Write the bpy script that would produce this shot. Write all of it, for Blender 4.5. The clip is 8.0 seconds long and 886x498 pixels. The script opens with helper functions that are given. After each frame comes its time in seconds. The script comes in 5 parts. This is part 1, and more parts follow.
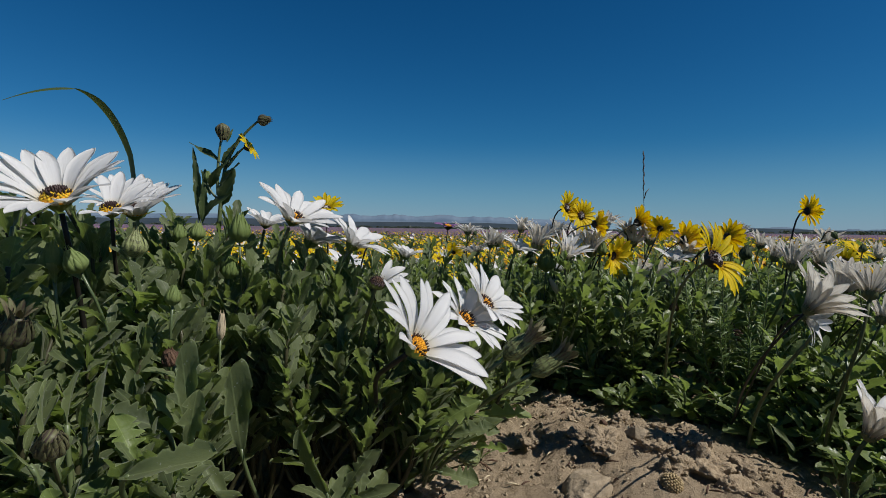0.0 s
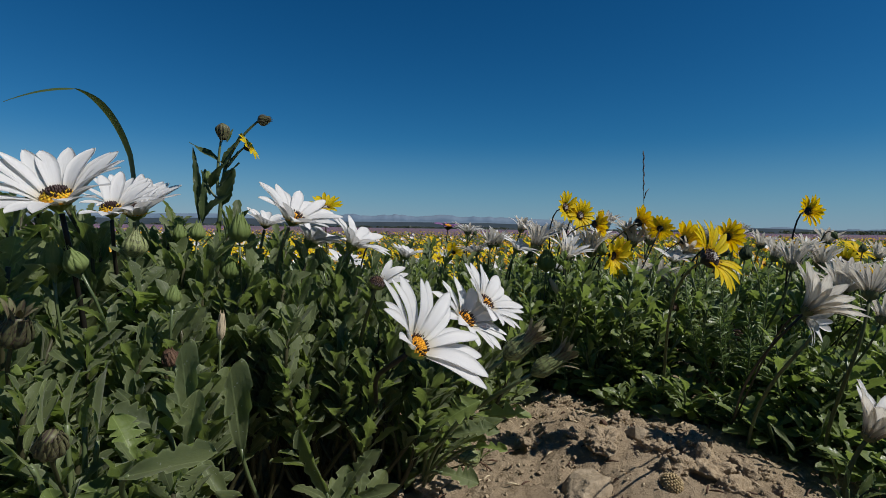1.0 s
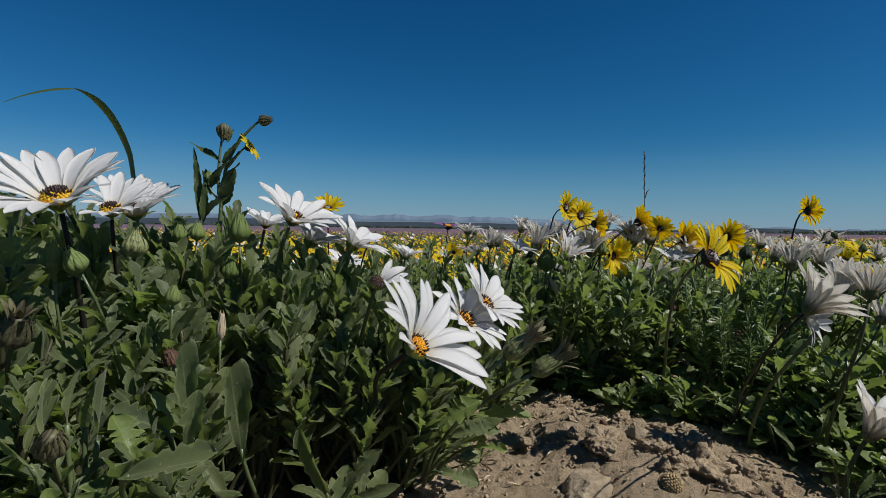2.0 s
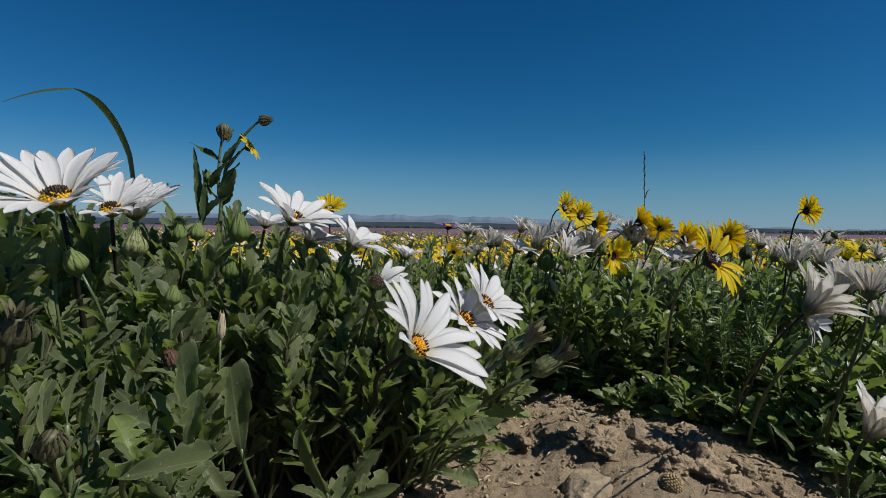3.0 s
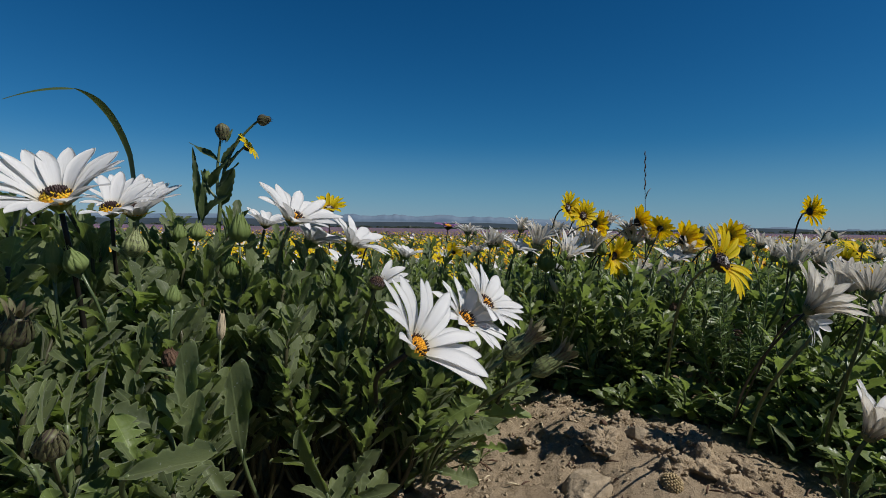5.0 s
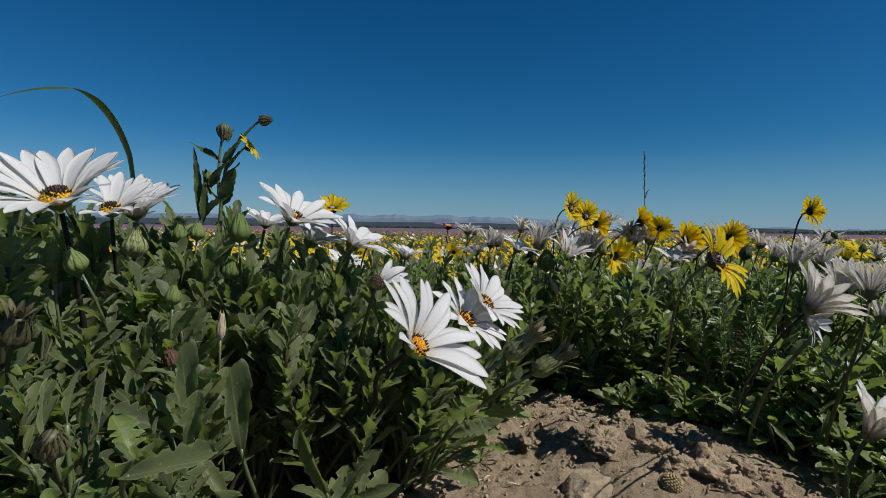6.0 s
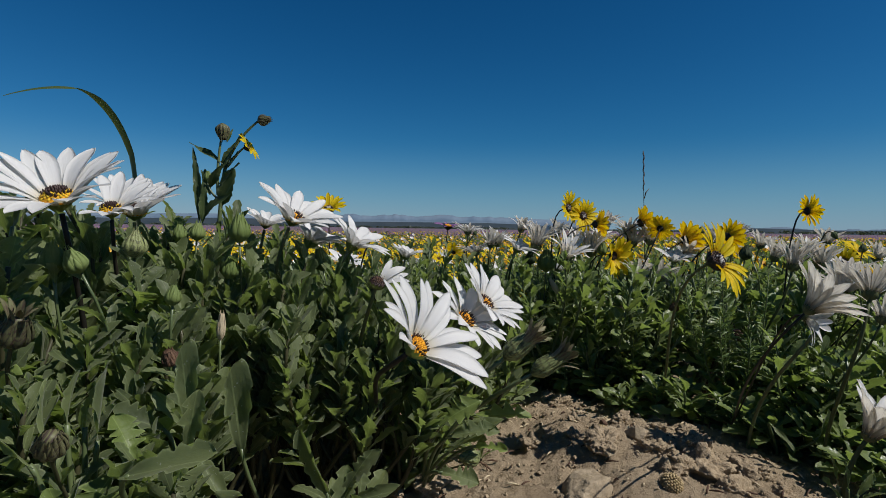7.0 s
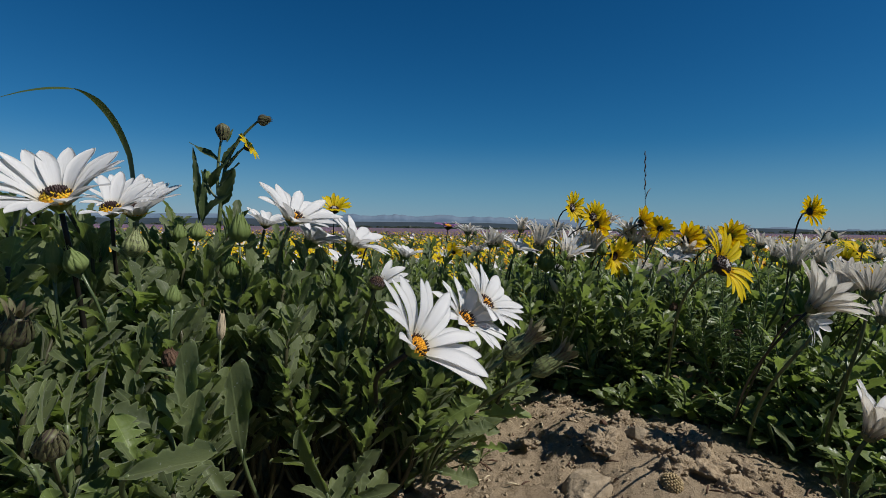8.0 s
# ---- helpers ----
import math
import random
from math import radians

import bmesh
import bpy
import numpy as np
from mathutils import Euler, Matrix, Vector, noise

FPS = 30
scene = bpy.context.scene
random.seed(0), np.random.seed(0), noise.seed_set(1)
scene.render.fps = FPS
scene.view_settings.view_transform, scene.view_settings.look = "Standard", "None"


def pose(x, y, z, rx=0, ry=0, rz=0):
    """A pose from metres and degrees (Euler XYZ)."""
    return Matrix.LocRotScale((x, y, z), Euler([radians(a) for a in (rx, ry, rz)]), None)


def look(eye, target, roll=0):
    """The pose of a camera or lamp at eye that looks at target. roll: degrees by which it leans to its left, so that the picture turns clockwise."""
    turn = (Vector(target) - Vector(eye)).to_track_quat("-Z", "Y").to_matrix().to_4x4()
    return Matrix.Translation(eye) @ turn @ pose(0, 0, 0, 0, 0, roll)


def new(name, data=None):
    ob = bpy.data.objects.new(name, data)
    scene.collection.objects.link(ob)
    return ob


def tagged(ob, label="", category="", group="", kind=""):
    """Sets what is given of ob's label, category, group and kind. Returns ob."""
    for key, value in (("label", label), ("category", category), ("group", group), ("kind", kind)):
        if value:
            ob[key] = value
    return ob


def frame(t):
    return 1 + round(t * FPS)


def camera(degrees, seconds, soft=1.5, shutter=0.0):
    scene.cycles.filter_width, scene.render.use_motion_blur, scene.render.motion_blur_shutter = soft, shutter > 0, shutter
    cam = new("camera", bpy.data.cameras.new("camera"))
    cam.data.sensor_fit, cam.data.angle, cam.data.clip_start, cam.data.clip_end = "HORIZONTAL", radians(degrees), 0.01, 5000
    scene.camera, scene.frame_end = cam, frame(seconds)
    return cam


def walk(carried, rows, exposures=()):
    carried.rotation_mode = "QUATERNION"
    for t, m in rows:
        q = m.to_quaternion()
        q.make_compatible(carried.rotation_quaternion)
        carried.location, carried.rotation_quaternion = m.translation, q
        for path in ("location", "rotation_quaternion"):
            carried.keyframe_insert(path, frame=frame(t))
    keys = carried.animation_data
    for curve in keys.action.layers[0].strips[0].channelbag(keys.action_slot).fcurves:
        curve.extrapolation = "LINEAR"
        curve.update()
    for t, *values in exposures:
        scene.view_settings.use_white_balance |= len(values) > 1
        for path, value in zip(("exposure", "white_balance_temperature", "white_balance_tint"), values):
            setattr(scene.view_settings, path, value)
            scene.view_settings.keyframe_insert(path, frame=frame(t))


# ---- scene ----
from collections import defaultdict

cam = camera(80, 8.0, soft=0.7)
EYE = (0.0, 0.0, 0.22)
VIEW = look(EYE, (0.0, 1.0, 0.22 - math.tan(radians(2.2))), 0.85)
walk(cam, [(0.0, VIEW), (8.0, VIEW)], exposures=[(0.0, 0.0), (8.0, 0.0)])

# ---------------------------------------------------------------- light
SUN_AZ, SUN_EL = 113.0, 50.0
sky_world = bpy.data.worlds.new("sky_world")
sky_world.use_nodes = True
scene.world = sky_world
wn = sky_world.node_tree
sky = wn.nodes.new("ShaderNodeTexSky")
sky.sky_type = "NISHITA"
sky.sun_disc = False
sky.sun_elevation, sky.sun_rotation = radians(SUN_EL), radians(SUN_AZ)
sky.air_density, sky.dust_density, sky.ozone_density = 1.0, 0.0, 5.0
tint = wn.nodes.new("ShaderNodeMix")
tint.data_type, tint.blend_type = "RGBA", "MULTIPLY"
tint.inputs["Factor"].default_value = 1.0
tint.inputs[7].default_value = (0.36, 0.53, 0.66, 1.0)
# a deep polarised blue overhead that pales to grey-blue at the horizon
split, join = wn.nodes.new("ShaderNodeSeparateColor"), wn.nodes.new("ShaderNodeCombineColor")
wn.links.new(sky.outputs[0], tint.inputs[6])
wn.links.new(tint.outputs[2], split.inputs[0])
for k, (power, gain) in enumerate(((2.1, 0.71), (1.25, 1.234), (1.2, 1.296))):
    p, g = wn.nodes.new("ShaderNodeMath"), wn.nodes.new("ShaderNodeMath")
    p.operation, g.operation = "POWER", "MULTIPLY"
    p.inputs[1].default_value, g.inputs[1].default_value = power, gain
    wn.links.new(split.outputs[k], p.inputs[0])
    wn.links.new(p.outputs[0], g.inputs[0])
    wn.links.new(g.outputs[0], join.inputs[k])
# thin blue haze low over the plain
where, height = wn.nodes.new("ShaderNodeTexCoord"), wn.nodes.new("ShaderNodeSeparateXYZ")
fade, haze = wn.nodes.new("ShaderNodeMapRange"), wn.nodes.new("ShaderNodeMix")
fade.interpolation_type = "SMOOTHSTEP"
for socket, value in (("From Min", -0.05), ("From Max", 0.17), ("To Min", 0.75), ("To Max", 0.0)):
    fade.inputs[socket].default_value = value
haze.data_type = "RGBA"
haze.inputs[7].default_value = (3.7, 6.6, 9.6, 1.0)
wn.links.new(where.outputs["Generated"], height.inputs[0])
wn.links.new(height.outputs[2], fade.inputs["Value"])
wn.links.new(fade.outputs["Result"], haze.inputs["Factor"])
wn.links.new(join.outputs[0], haze.inputs[6])
wn.links.new(haze.outputs[2], wn.nodes["Background"].inputs["Color"])
wn.nodes["Background"].inputs["Strength"].default_value = 0.05

sun_data = bpy.data.lights.new("sun", "SUN")
sun_data.energy, sun_data.angle, sun_data.color = 5.0, radians(0.53), (1.0, 0.96, 0.90)
sun_dir = Vector((math.sin(radians(SUN_AZ)) * math.cos(radians(SUN_EL)),
                  math.cos(radians(SUN_AZ)) * math.cos(radians(SUN_EL)), math.sin(radians(SUN_EL))))
sun = new("sun", sun_data)
sun.matrix_world = look(sun_dir * 10, (0, 0, 0))


# ---------------------------------------------------------------- materials
class Nodes:
    """A short way to wire one node material."""

    def __init__(self, name, own=False):
        self.mat = bpy.data.materials.new(name)
        self.mat.use_nodes = True
        self.tree = self.mat.node_tree
        self.bsdf = self.tree.nodes["Principled BSDF"]
        self.out = self.tree.nodes["Material Output"]
        if own:
            near = self.add("ShaderNodeAttribute")
            near.attribute_name = "flat"
            self.coords = near.outputs["Vector"]
        else:
            self.coords = self.add("ShaderNodeTexCoord").outputs["Object"]

    def add(self, kind):
        return self.tree.nodes.new(kind)

    def link(self, a, b):
        self.tree.links.new(a, b)

    def put(self, socket, value):
        if isinstance(value, bpy.types.NodeSocket):
            self.link(value, socket)
        else:
            socket.default_value = value

    def noise(self, scale, detail=4.0, rough=0.55, vector=None, stretch=None):
        n = self.add("ShaderNodeTexNoise")
        n.inputs["Scale"].default_value, n.inputs["Detail"].default_value, n.inputs["Roughness"].default_value = scale, detail, rough
        v = vector or self.coords
        if stretch:
            m = self.add("ShaderNodeMapping")
            m.inputs["Scale"].default_value = stretch
            self.link(v, m.inputs["Vector"])
            v = m.outputs[0]
        self.link(v, n.inputs["Vector"])
        return n.outputs["Fac"]

    def ramp(self, fac, stops):
        n = self.add("ShaderNodeValToRGB")
        el = n.color_ramp.elements
        while len(el) < len(stops):
            el.new(0.5)
        for e, (pos, col) in zip(el, stops):
            e.position = pos
            e.color = (*col, 1) if len(col) == 3 else (col[0], col[0], col[0], 1)
        self.link(fac, n.inputs[0])
        return n.outputs["Color"]

    def mix(self, fac, a, b, mode="MIX"):
        n = self.add("ShaderNodeMix")
        n.data_type, n.blend_type = "RGBA", mode
        self.put(n.inputs["Factor"], fac)
        for s, v in ((n.inputs[6], a), (n.inputs[7], b)):
            self.put(s, (*v, 1) if isinstance(v, tuple) and len(v) == 3 else v)
        return n.outputs[2]

    def math(self, op, a, b=0.0):
        n = self.add("ShaderNodeMath")
        n.operation = op
        self.put(n.inputs[0], a)
        self.put(n.inputs[1], b)
        return n.outputs[0]

    def axis(self, which):
        n = self.add("ShaderNodeSeparateXYZ")
        self.link(self.coords, n.inputs[0])
        return n.outputs[which]

    def chance(self):
        return self.add("ShaderNodeObjectInfo").outputs["Random"]

    def island(self):
        return self.add("ShaderNodeNewGeometry").outputs["Random Per Island"]

    def bump(self, height, strength=0.3, distance=0.001):
        n = self.add("ShaderNodeBump")
        n.inputs["Strength"].default_value, n.inputs["Distance"].default_value = strength, distance
        self.link(height, n.inputs["Height"])
        self.link(n.outputs[0], self.bsdf.inputs["Normal"])

    def finish(self, color, rough=0.6, spec=0.4, through_light=0.0, through_color=None):
        self.put(self.bsdf.inputs["Base Color"], (*color, 1) if isinstance(color, tuple) else color)
        self.put(self.bsdf.inputs["Roughness"], rough)
        self.bsdf.inputs["Specular IOR Level"].default_value = spec
        if through_light:
            t = self.add("ShaderNodeBsdfTranslucent")
            c = through_color or color
            self.put(t.inputs["Color"], (*c, 1) if isinstance(c, tuple) else c)
            m = self.add("ShaderNodeMixShader")
            m.inputs[0].default_value = through_light
            self.link(self.bsdf.outputs[0], m.inputs[1])
            self.link(t.outputs[0], m.inputs[2])
            self.link(m.outputs[0], self.out.inputs["Surface"])
        return self.mat


def leaf_material(name, dark, light, clear=0.3, per_island=False, hairs=True, spec=0.5, fuzzy=0.26, gloss=0.34, sheen=0.0):
    m = Nodes(name, hairs)
    pick = m.math("FRACT", m.math("ADD", m.island(), m.chance())) if per_island or hairs else m.chance()
    c = m.ramp(m.math("ADD", m.math("MULTIPLY", pick, 0.6), m.math("MULTIPLY", m.noise(3.0, 3), 0.45)), [(0.15, dark), (0.85, light)])
    if hairs:
        rib = m.math("LESS_THAN", m.math("ABSOLUTE", m.axis(0)), 0.007)
        c = m.mix(m.math("MULTIPLY", rib, 0.35), c, tuple(min(1, v * 1.9 + 0.03) for v in light))
        edge = m.add("ShaderNodeAttribute")
        edge.attribute_name = "rim"
        c = m.mix(m.math("MULTIPLY", m.ramp(edge.outputs["Fac"], [(0.80, (0.0,)), (0.97, (1.0,))]), 0.55), c, tuple(min(1, v * 1.5 + 0.05) for v in light))
        v = m.add("ShaderNodeTexVoronoi")
        v.inputs["Scale"].default_value = 20.0
        m.link(m.coords, v.inputs["Vector"])
        dots = m.math("LESS_THAN", v.outputs["Distance"], 0.13)
        sparse = m.math("GREATER_THAN", m.noise(5.0, 2), 0.49)
        c = m.mix(m.math("MULTIPLY", m.math("MULTIPLY", dots, sparse), 3.6 * fuzzy), c, (0.5, 0.55, 0.45))
        fuzz = m.noise(45.0, 3, 0.7, stretch=(1.0, 0.4, 1.0))
        c = m.mix(m.math("MULTIPLY", fuzz, fuzzy), c, (0.36, 0.40, 0.27))
        m.bump(m.math("ADD", m.noise(22.0, 3, stretch=(1.0, 0.5, 1.0)), m.math("MULTIPLY", rib, 0.5)), 0.09, 0.02)
    m.bsdf.inputs["Sheen Weight"].default_value = sheen
    return m.finish(c, m.ramp(m.noise(7.0), [(0.3, (gloss,)), (0.7, (gloss + 0.26,))]), spec, clear, m.mix(0.5, c, (0.30, 0.42, 0.06)))


def petal_material(name, colors, streak, clear, base_tint=None, streak_gain=0.5, rough=0.5):
    m = Nodes(name)
    along = m.noise(9.0, 3, 0.6, stretch=(2.3, 0.14, 1.0))
    c = m.ramp(m.math("ADD", m.math("MULTIPLY", m.chance(), 0.5), m.math("MULTIPLY", m.noise(2.5), 0.5)), [(0.2, colors[0]), (0.8, colors[1])])
    c = m.mix(m.math("MULTIPLY", m.ramp(along, [(0.45, (0.0,)), (0.62, (1.0,))]), streak_gain), c, streak)
    if base_tint:
        c = m.mix(m.ramp(m.axis(1), [(0.05, (0.9,)), (0.26, (0.0,))]), c, base_tint)
    m.bump(along, 0.1, 0.02)
    return m.finish(c, rough, 0.25, clear)


LEAF_GREY = leaf_material("grey_green_leaf", (0.045, 0.066, 0.026), (0.150, 0.186, 0.070), 0.5, spec=0.35, fuzzy=0.13, gloss=0.42, sheen=0.15)
LEAF_GREEN = leaf_material("fresh_green_leaf", (0.062, 0.094, 0.027), (0.160, 0.213, 0.062), 0.45, spec=0.55, fuzzy=0.08, gloss=0.27, sheen=0.1)
LEAF_BRIGHT = leaf_material("bright_lobed_leaf", (0.060, 0.095, 0.022), (0.185, 0.250, 0.056), 0.5, spec=0.4, fuzzy=0.10, gloss=0.36, sheen=0.1)
LEAF_DARK = leaf_material("dark_weed_leaf", (0.024, 0.040, 0.012), (0.044, 0.066, 0.020), 0.15, spec=0.2, fuzzy=0.06)
LEAF_FIELD = leaf_material("field_leaf", (0.035, 0.075, 0.015), (0.10, 0.16, 0.035), 0.25, True, False)
LEAF_FINE = leaf_material("feathery_leaf", (0.062, 0.108, 0.026), (0.146, 0.213, 0.058), 0.38, True, False)
BRACT = leaf_material("green_bract", (0.11, 0.155, 0.042), (0.18, 0.23, 0.08), 0.2, True, False, 0.2, gloss=0.5)
STRIPED = petal_material("striped_bud_bract", [(0.17, 0.20, 0.08), (0.25, 0.28, 0.12)], (0.06, 0.06, 0.035), 0.1, streak_gain=0.8)
WITHERED = petal_material("withered_bract", [(0.080, 0.085, 0.042), (0.145, 0.145, 0.070)], (0.040, 0.022, 0.026), 0.1, streak_gain=0.85)
TUFT = petal_material("closing_petal", [(0.17, 0.19, 0.09), (0.27, 0.24, 0.14)], (0.12, 0.075, 0.065), 0.3, streak_gain=0.8)
CLOSING = leaf_material("closing_bract", (0.070, 0.085, 0.034), (0.125, 0.135, 0.065), 0.1, True, False, 0.15, gloss=0.5)
STEM = leaf_material("green_stem", (0.055, 0.080, 0.030), (0.105, 0.135, 0.055), 0.0, False, False)
STEM_LOW = leaf_material("brownish_stem", (0.030, 0.030, 0.016), (0.062, 0.060, 0.030), 0.0, False, False, 0.2)
BRACT_DARK = leaf_material("dark_green_bract", (0.030, 0.045, 0.020), (0.065, 0.090, 0.036), 0.1, True, False, 0.2, gloss=0.5)
STEM_DARK = leaf_material("dark_purplish_stem", (0.012, 0.011, 0.009), (0.030, 0.026, 0.020), 0.0, False, False, 0.15)
GRASS = leaf_material("grass_blade_green", (0.035, 0.060, 0.016), (0.062, 0.092, 0.028), 0.12, False, False)
WHITE = petal_material("white_petal", [(0.80, 0.80, 0.80), (0.85, 0.85, 0.85)], (0.78, 0.78, 0.79), 0.52, (0.82, 0.76, 0.62), 0.2)
WHITE_UNDER = petal_material("white_petal_underside", [(0.76, 0.75, 0.73), (0.83, 0.82, 0.80)], (0.56, 0.53, 0.51), 0.66, (0.55, 0.56, 0.42), 0.45)
WHITE_BACK = petal_material("white_petal_back", [(0.74, 0.70, 0.61), (0.81, 0.77, 0.69)], (0.46, 0.41, 0.34), 0.72, (0.30, 0.28, 0.19), 0.65)
PLEAT_BACK = petal_material("cream_pleated_petal_back", [(0.84, 0.80, 0.71), (0.89, 0.86, 0.78)], (0.50, 0.44, 0.36), 0.74, (0.27, 0.24, 0.16), 0.5)
YELLOW = petal_material("yellow_petal", [(0.85, 0.66, 0.010), (0.90, 0.74, 0.03)], (0.70, 0.47, 0.005), 0.62, (0.78, 0.48, 0.01), 0.35)
YELLOW_BACK = petal_material("yellow_petal_back", [(0.84, 0.70, 0.06), (0.88, 0.77, 0.09)], (0.76, 0.60, 0.05), 0.82, (0.48, 0.42, 0.06), 0.4)
ORANGE = petal_material("orange_petal", [(0.58, 0.30, 0.01), (0.70, 0.40, 0.015)], (0.45, 0.20, 0.005), 0.3, (0.5, 0.22, 0.01), 0.5)
PURPLE = petal_material("purple_petal", [(0.23, 0.11, 0.27), (0.32, 0.16, 0.37)], (0.17, 0.07, 0.21), 0.35)


def plain(name, dark, light, scale, rough=0.7, spec=0.3, bump=0.3, per_island=False):
    m = Nodes(name)
    f = m.noise(scale, 5)
    if per_island:
        f = m.math("ADD", m.math("MULTIPLY", f, 0.5), m.math("MULTIPLY", m.island(), 0.5))
    c = m.ramp(f, [(0.3, dark), (0.7, light)])
    m.bump(m.noise(scale * 2.5, 4), bump, 0.006 if scale < 10 else 0.6 / scale)
    return m.finish(c, rough, spec)


FLORET_YELLOW = plain("yellow_floret", (0.48, 0.20, 0.01), (0.76, 0.37, 0.02), 3, per_island=True)
FLORET_LEMON = plain("lemon_floret", (0.36, 0.21, 0.01), (0.66, 0.44, 0.03), 3, per_island=True)
FLORET_DARK = plain("dark_floret", (0.020, 0.012, 0.014), (0.060, 0.035, 0.030), 3, 0.5, per_island=True)
FLORET_GREY = plain("silvery_floret", (0.30, 0.28, 0.27), (0.55, 0.52, 0.50), 3, 0.5, per_island=True)
BROWN_DRY = plain("dry_brown_plant", (0.045, 0.022, 0.014), (0.13, 0.075, 0.045), 4)
STRAW_DULL = plain("dry_seed_scale", (0.23, 0.17, 0.085), (0.40, 0.31, 0.17), 3, per_island=True)
STRAW = plain("dry_straw", (0.36, 0.29, 0.18), (0.55, 0.46, 0.32), 250)


def soil_material():
    m = Nodes("sandy_soil")
    big, mid, fine = m.noise(9.0, 6), m.noise(70.0, 6, 0.65), m.noise(600.0, 4, 0.7)
    c = m.ramp(m.math("ADD", m.math("MULTIPLY", big, 0.5), m.math("MULTIPLY", mid, 0.5)),
               [(0.28, (0.205, 0.152, 0.097)), (0.5, (0.30, 0.235, 0.158)), (0.72, (0.392, 0.310, 0.206))])
    c = m.mix(m.math("MULTIPLY", m.ramp(fine, [(0.35, (1.0,)), (0.55, (0.0,))]), 0.32), c, (0.12, 0.08, 0.048))
    # far away the soil is hidden under low purple and green growth
    geo = m.add("ShaderNodeNewGeometry").outputs["Position"]
    span = m.add("ShaderNodeVectorMath")
    span.operation = "LENGTH"
    m.link(geo, span.inputs[0])
    far = m.ramp(m.math("MULTIPLY", span.outputs["Value"], 0.02), [(0.03, (0.0,)), (0.12, (1.0,))])
    patch = m.noise(0.05, 5, 0.6, stretch=(1.0, 0.35, 1.0))
    speck = m.noise(6.0, 3, 0.7)
    field = m.ramp(m.math("ADD", m.math("MULTIPLY", patch, 0.6), m.math("MULTIPLY", speck, 0.4)),
                   [(0.36, (0.060, 0.080, 0.025)), (0.46, (0.115, 0.085, 0.095)), (0.60, (0.15, 0.10, 0.135)), (0.72, (0.17, 0.12, 0.07))])
    c = m.mix(far, c, field)
    m.bump(m.math("ADD", m.math("MULTIPLY", mid, 1.0), m.math("MULTIPLY", fine, 0.5)), 1.0, 0.006)
    return m.finish(c, 0.92, 0.15)


SOIL = soil_material()
CLOD = plain("dry_clod", (0.215, 0.162, 0.105), (0.365, 0.293, 0.202), 7.0, 0.95, 0.1, 0.5)
STONE = plain("buff_stone", (0.21, 0.165, 0.11), (0.35, 0.285, 0.20), 3.0, 0.9, 0.2, 0.3)
# distance haze is mixed straight into these hill, ridge and cloud base colours
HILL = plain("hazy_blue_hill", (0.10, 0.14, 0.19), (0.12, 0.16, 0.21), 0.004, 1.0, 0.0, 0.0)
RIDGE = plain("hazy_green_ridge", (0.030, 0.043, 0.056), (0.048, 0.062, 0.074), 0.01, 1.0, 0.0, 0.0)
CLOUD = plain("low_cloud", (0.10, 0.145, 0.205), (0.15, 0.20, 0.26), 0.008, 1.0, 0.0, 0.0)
TREE = leaf_material("dark_tree_leaf", (0.020, 0.032, 0.018), (0.045, 0.060, 0.032), 0.1, True, False)
ROOFING = plain("far_building", (0.05, 0.05, 0.06), (0.12, 0.12, 0.12), 0.5, 0.9, 0.1, 0.0)


# ---------------------------------------------------------------- mesh helpers
class Build:
    """Vertices and faces of one mesh, gathered in plain lists."""

    def __init__(self):
        self.v, self.f, self.k, self.flat = [], [], [], []

    def add(self, verts, faces, slot=0, flat=None):
        n = len(self.v)
        if flat:
            self.flat += flat
        self.v += [tuple(p) for p in verts]
        self.f += [tuple(i + n for i in f) for f in faces]
        self.k += [slot] * len(faces)

    def tube(self, pts, radii, sides=6, slot=0, cap=True):
        pts = [Vector(p) for p in pts]
        ring, faces = [], []
        for i, p in enumerate(pts):
            d = (pts[min(i + 1, len(pts) - 1)] - pts[max(i - 1, 0)]).normalized()
            a = d.orthogonal().normalized() if i == 0 else (a - d * a.dot(d)).normalized()
            b = d.cross(a)
            for s in range(sides):
                w = 2 * math.pi * s / sides
                ring.append(p + (a * math.cos(w) + b * math.sin(w)) * radii[i])
        for i in range(len(pts) - 1):
            for s in range(sides):
                t = (s + 1) % sides
                faces.append((i * sides + s, i * sides + t, (i + 1) * sides + t, (i + 1) * sides + s))
        if cap:
            faces.append(tuple(range(sides))[::-1])
            faces.append(tuple(range((len(pts) - 1) * sides, len(pts) * sides)))
        self.add(ring, faces, slot)

    def mesh(self, name, mats, smooth=True):
        me = bpy.data.meshes.new(name)
        me.from_pydata(self.v, [], self.f)
        for m in mats if isinstance(mats, (list, tuple)) else [mats]:
            me.materials.append(m)
        me.polygons.foreach_set("material_index", self.k)
        me.polygons.foreach_set("use_smooth", [smooth] * len(self.f))
        if self.flat:
            me.attributes.new("flat", "FLOAT_VECTOR", "POINT").data.foreach_set("vector", [q for p in self.flat for q in p[:3]])
            me.attributes.new("rim", "FLOAT", "POINT").data.foreach_set("value", [p[3] for p in self.flat])
        me.update()
        return me


def child(name, mesh, parent, m=None, label=""):
    ob = new(name, mesh)
    ob.parent = parent
    if m is not None:
        ob.matrix_basis = m
    return tagged(ob, label)


def thing(name, at, label, category, group="", kind=""):
    ob = new(name)
    ob.empty_display_size = 0.01
    ob.location = at
    return tagged(ob, label, category, group, kind)


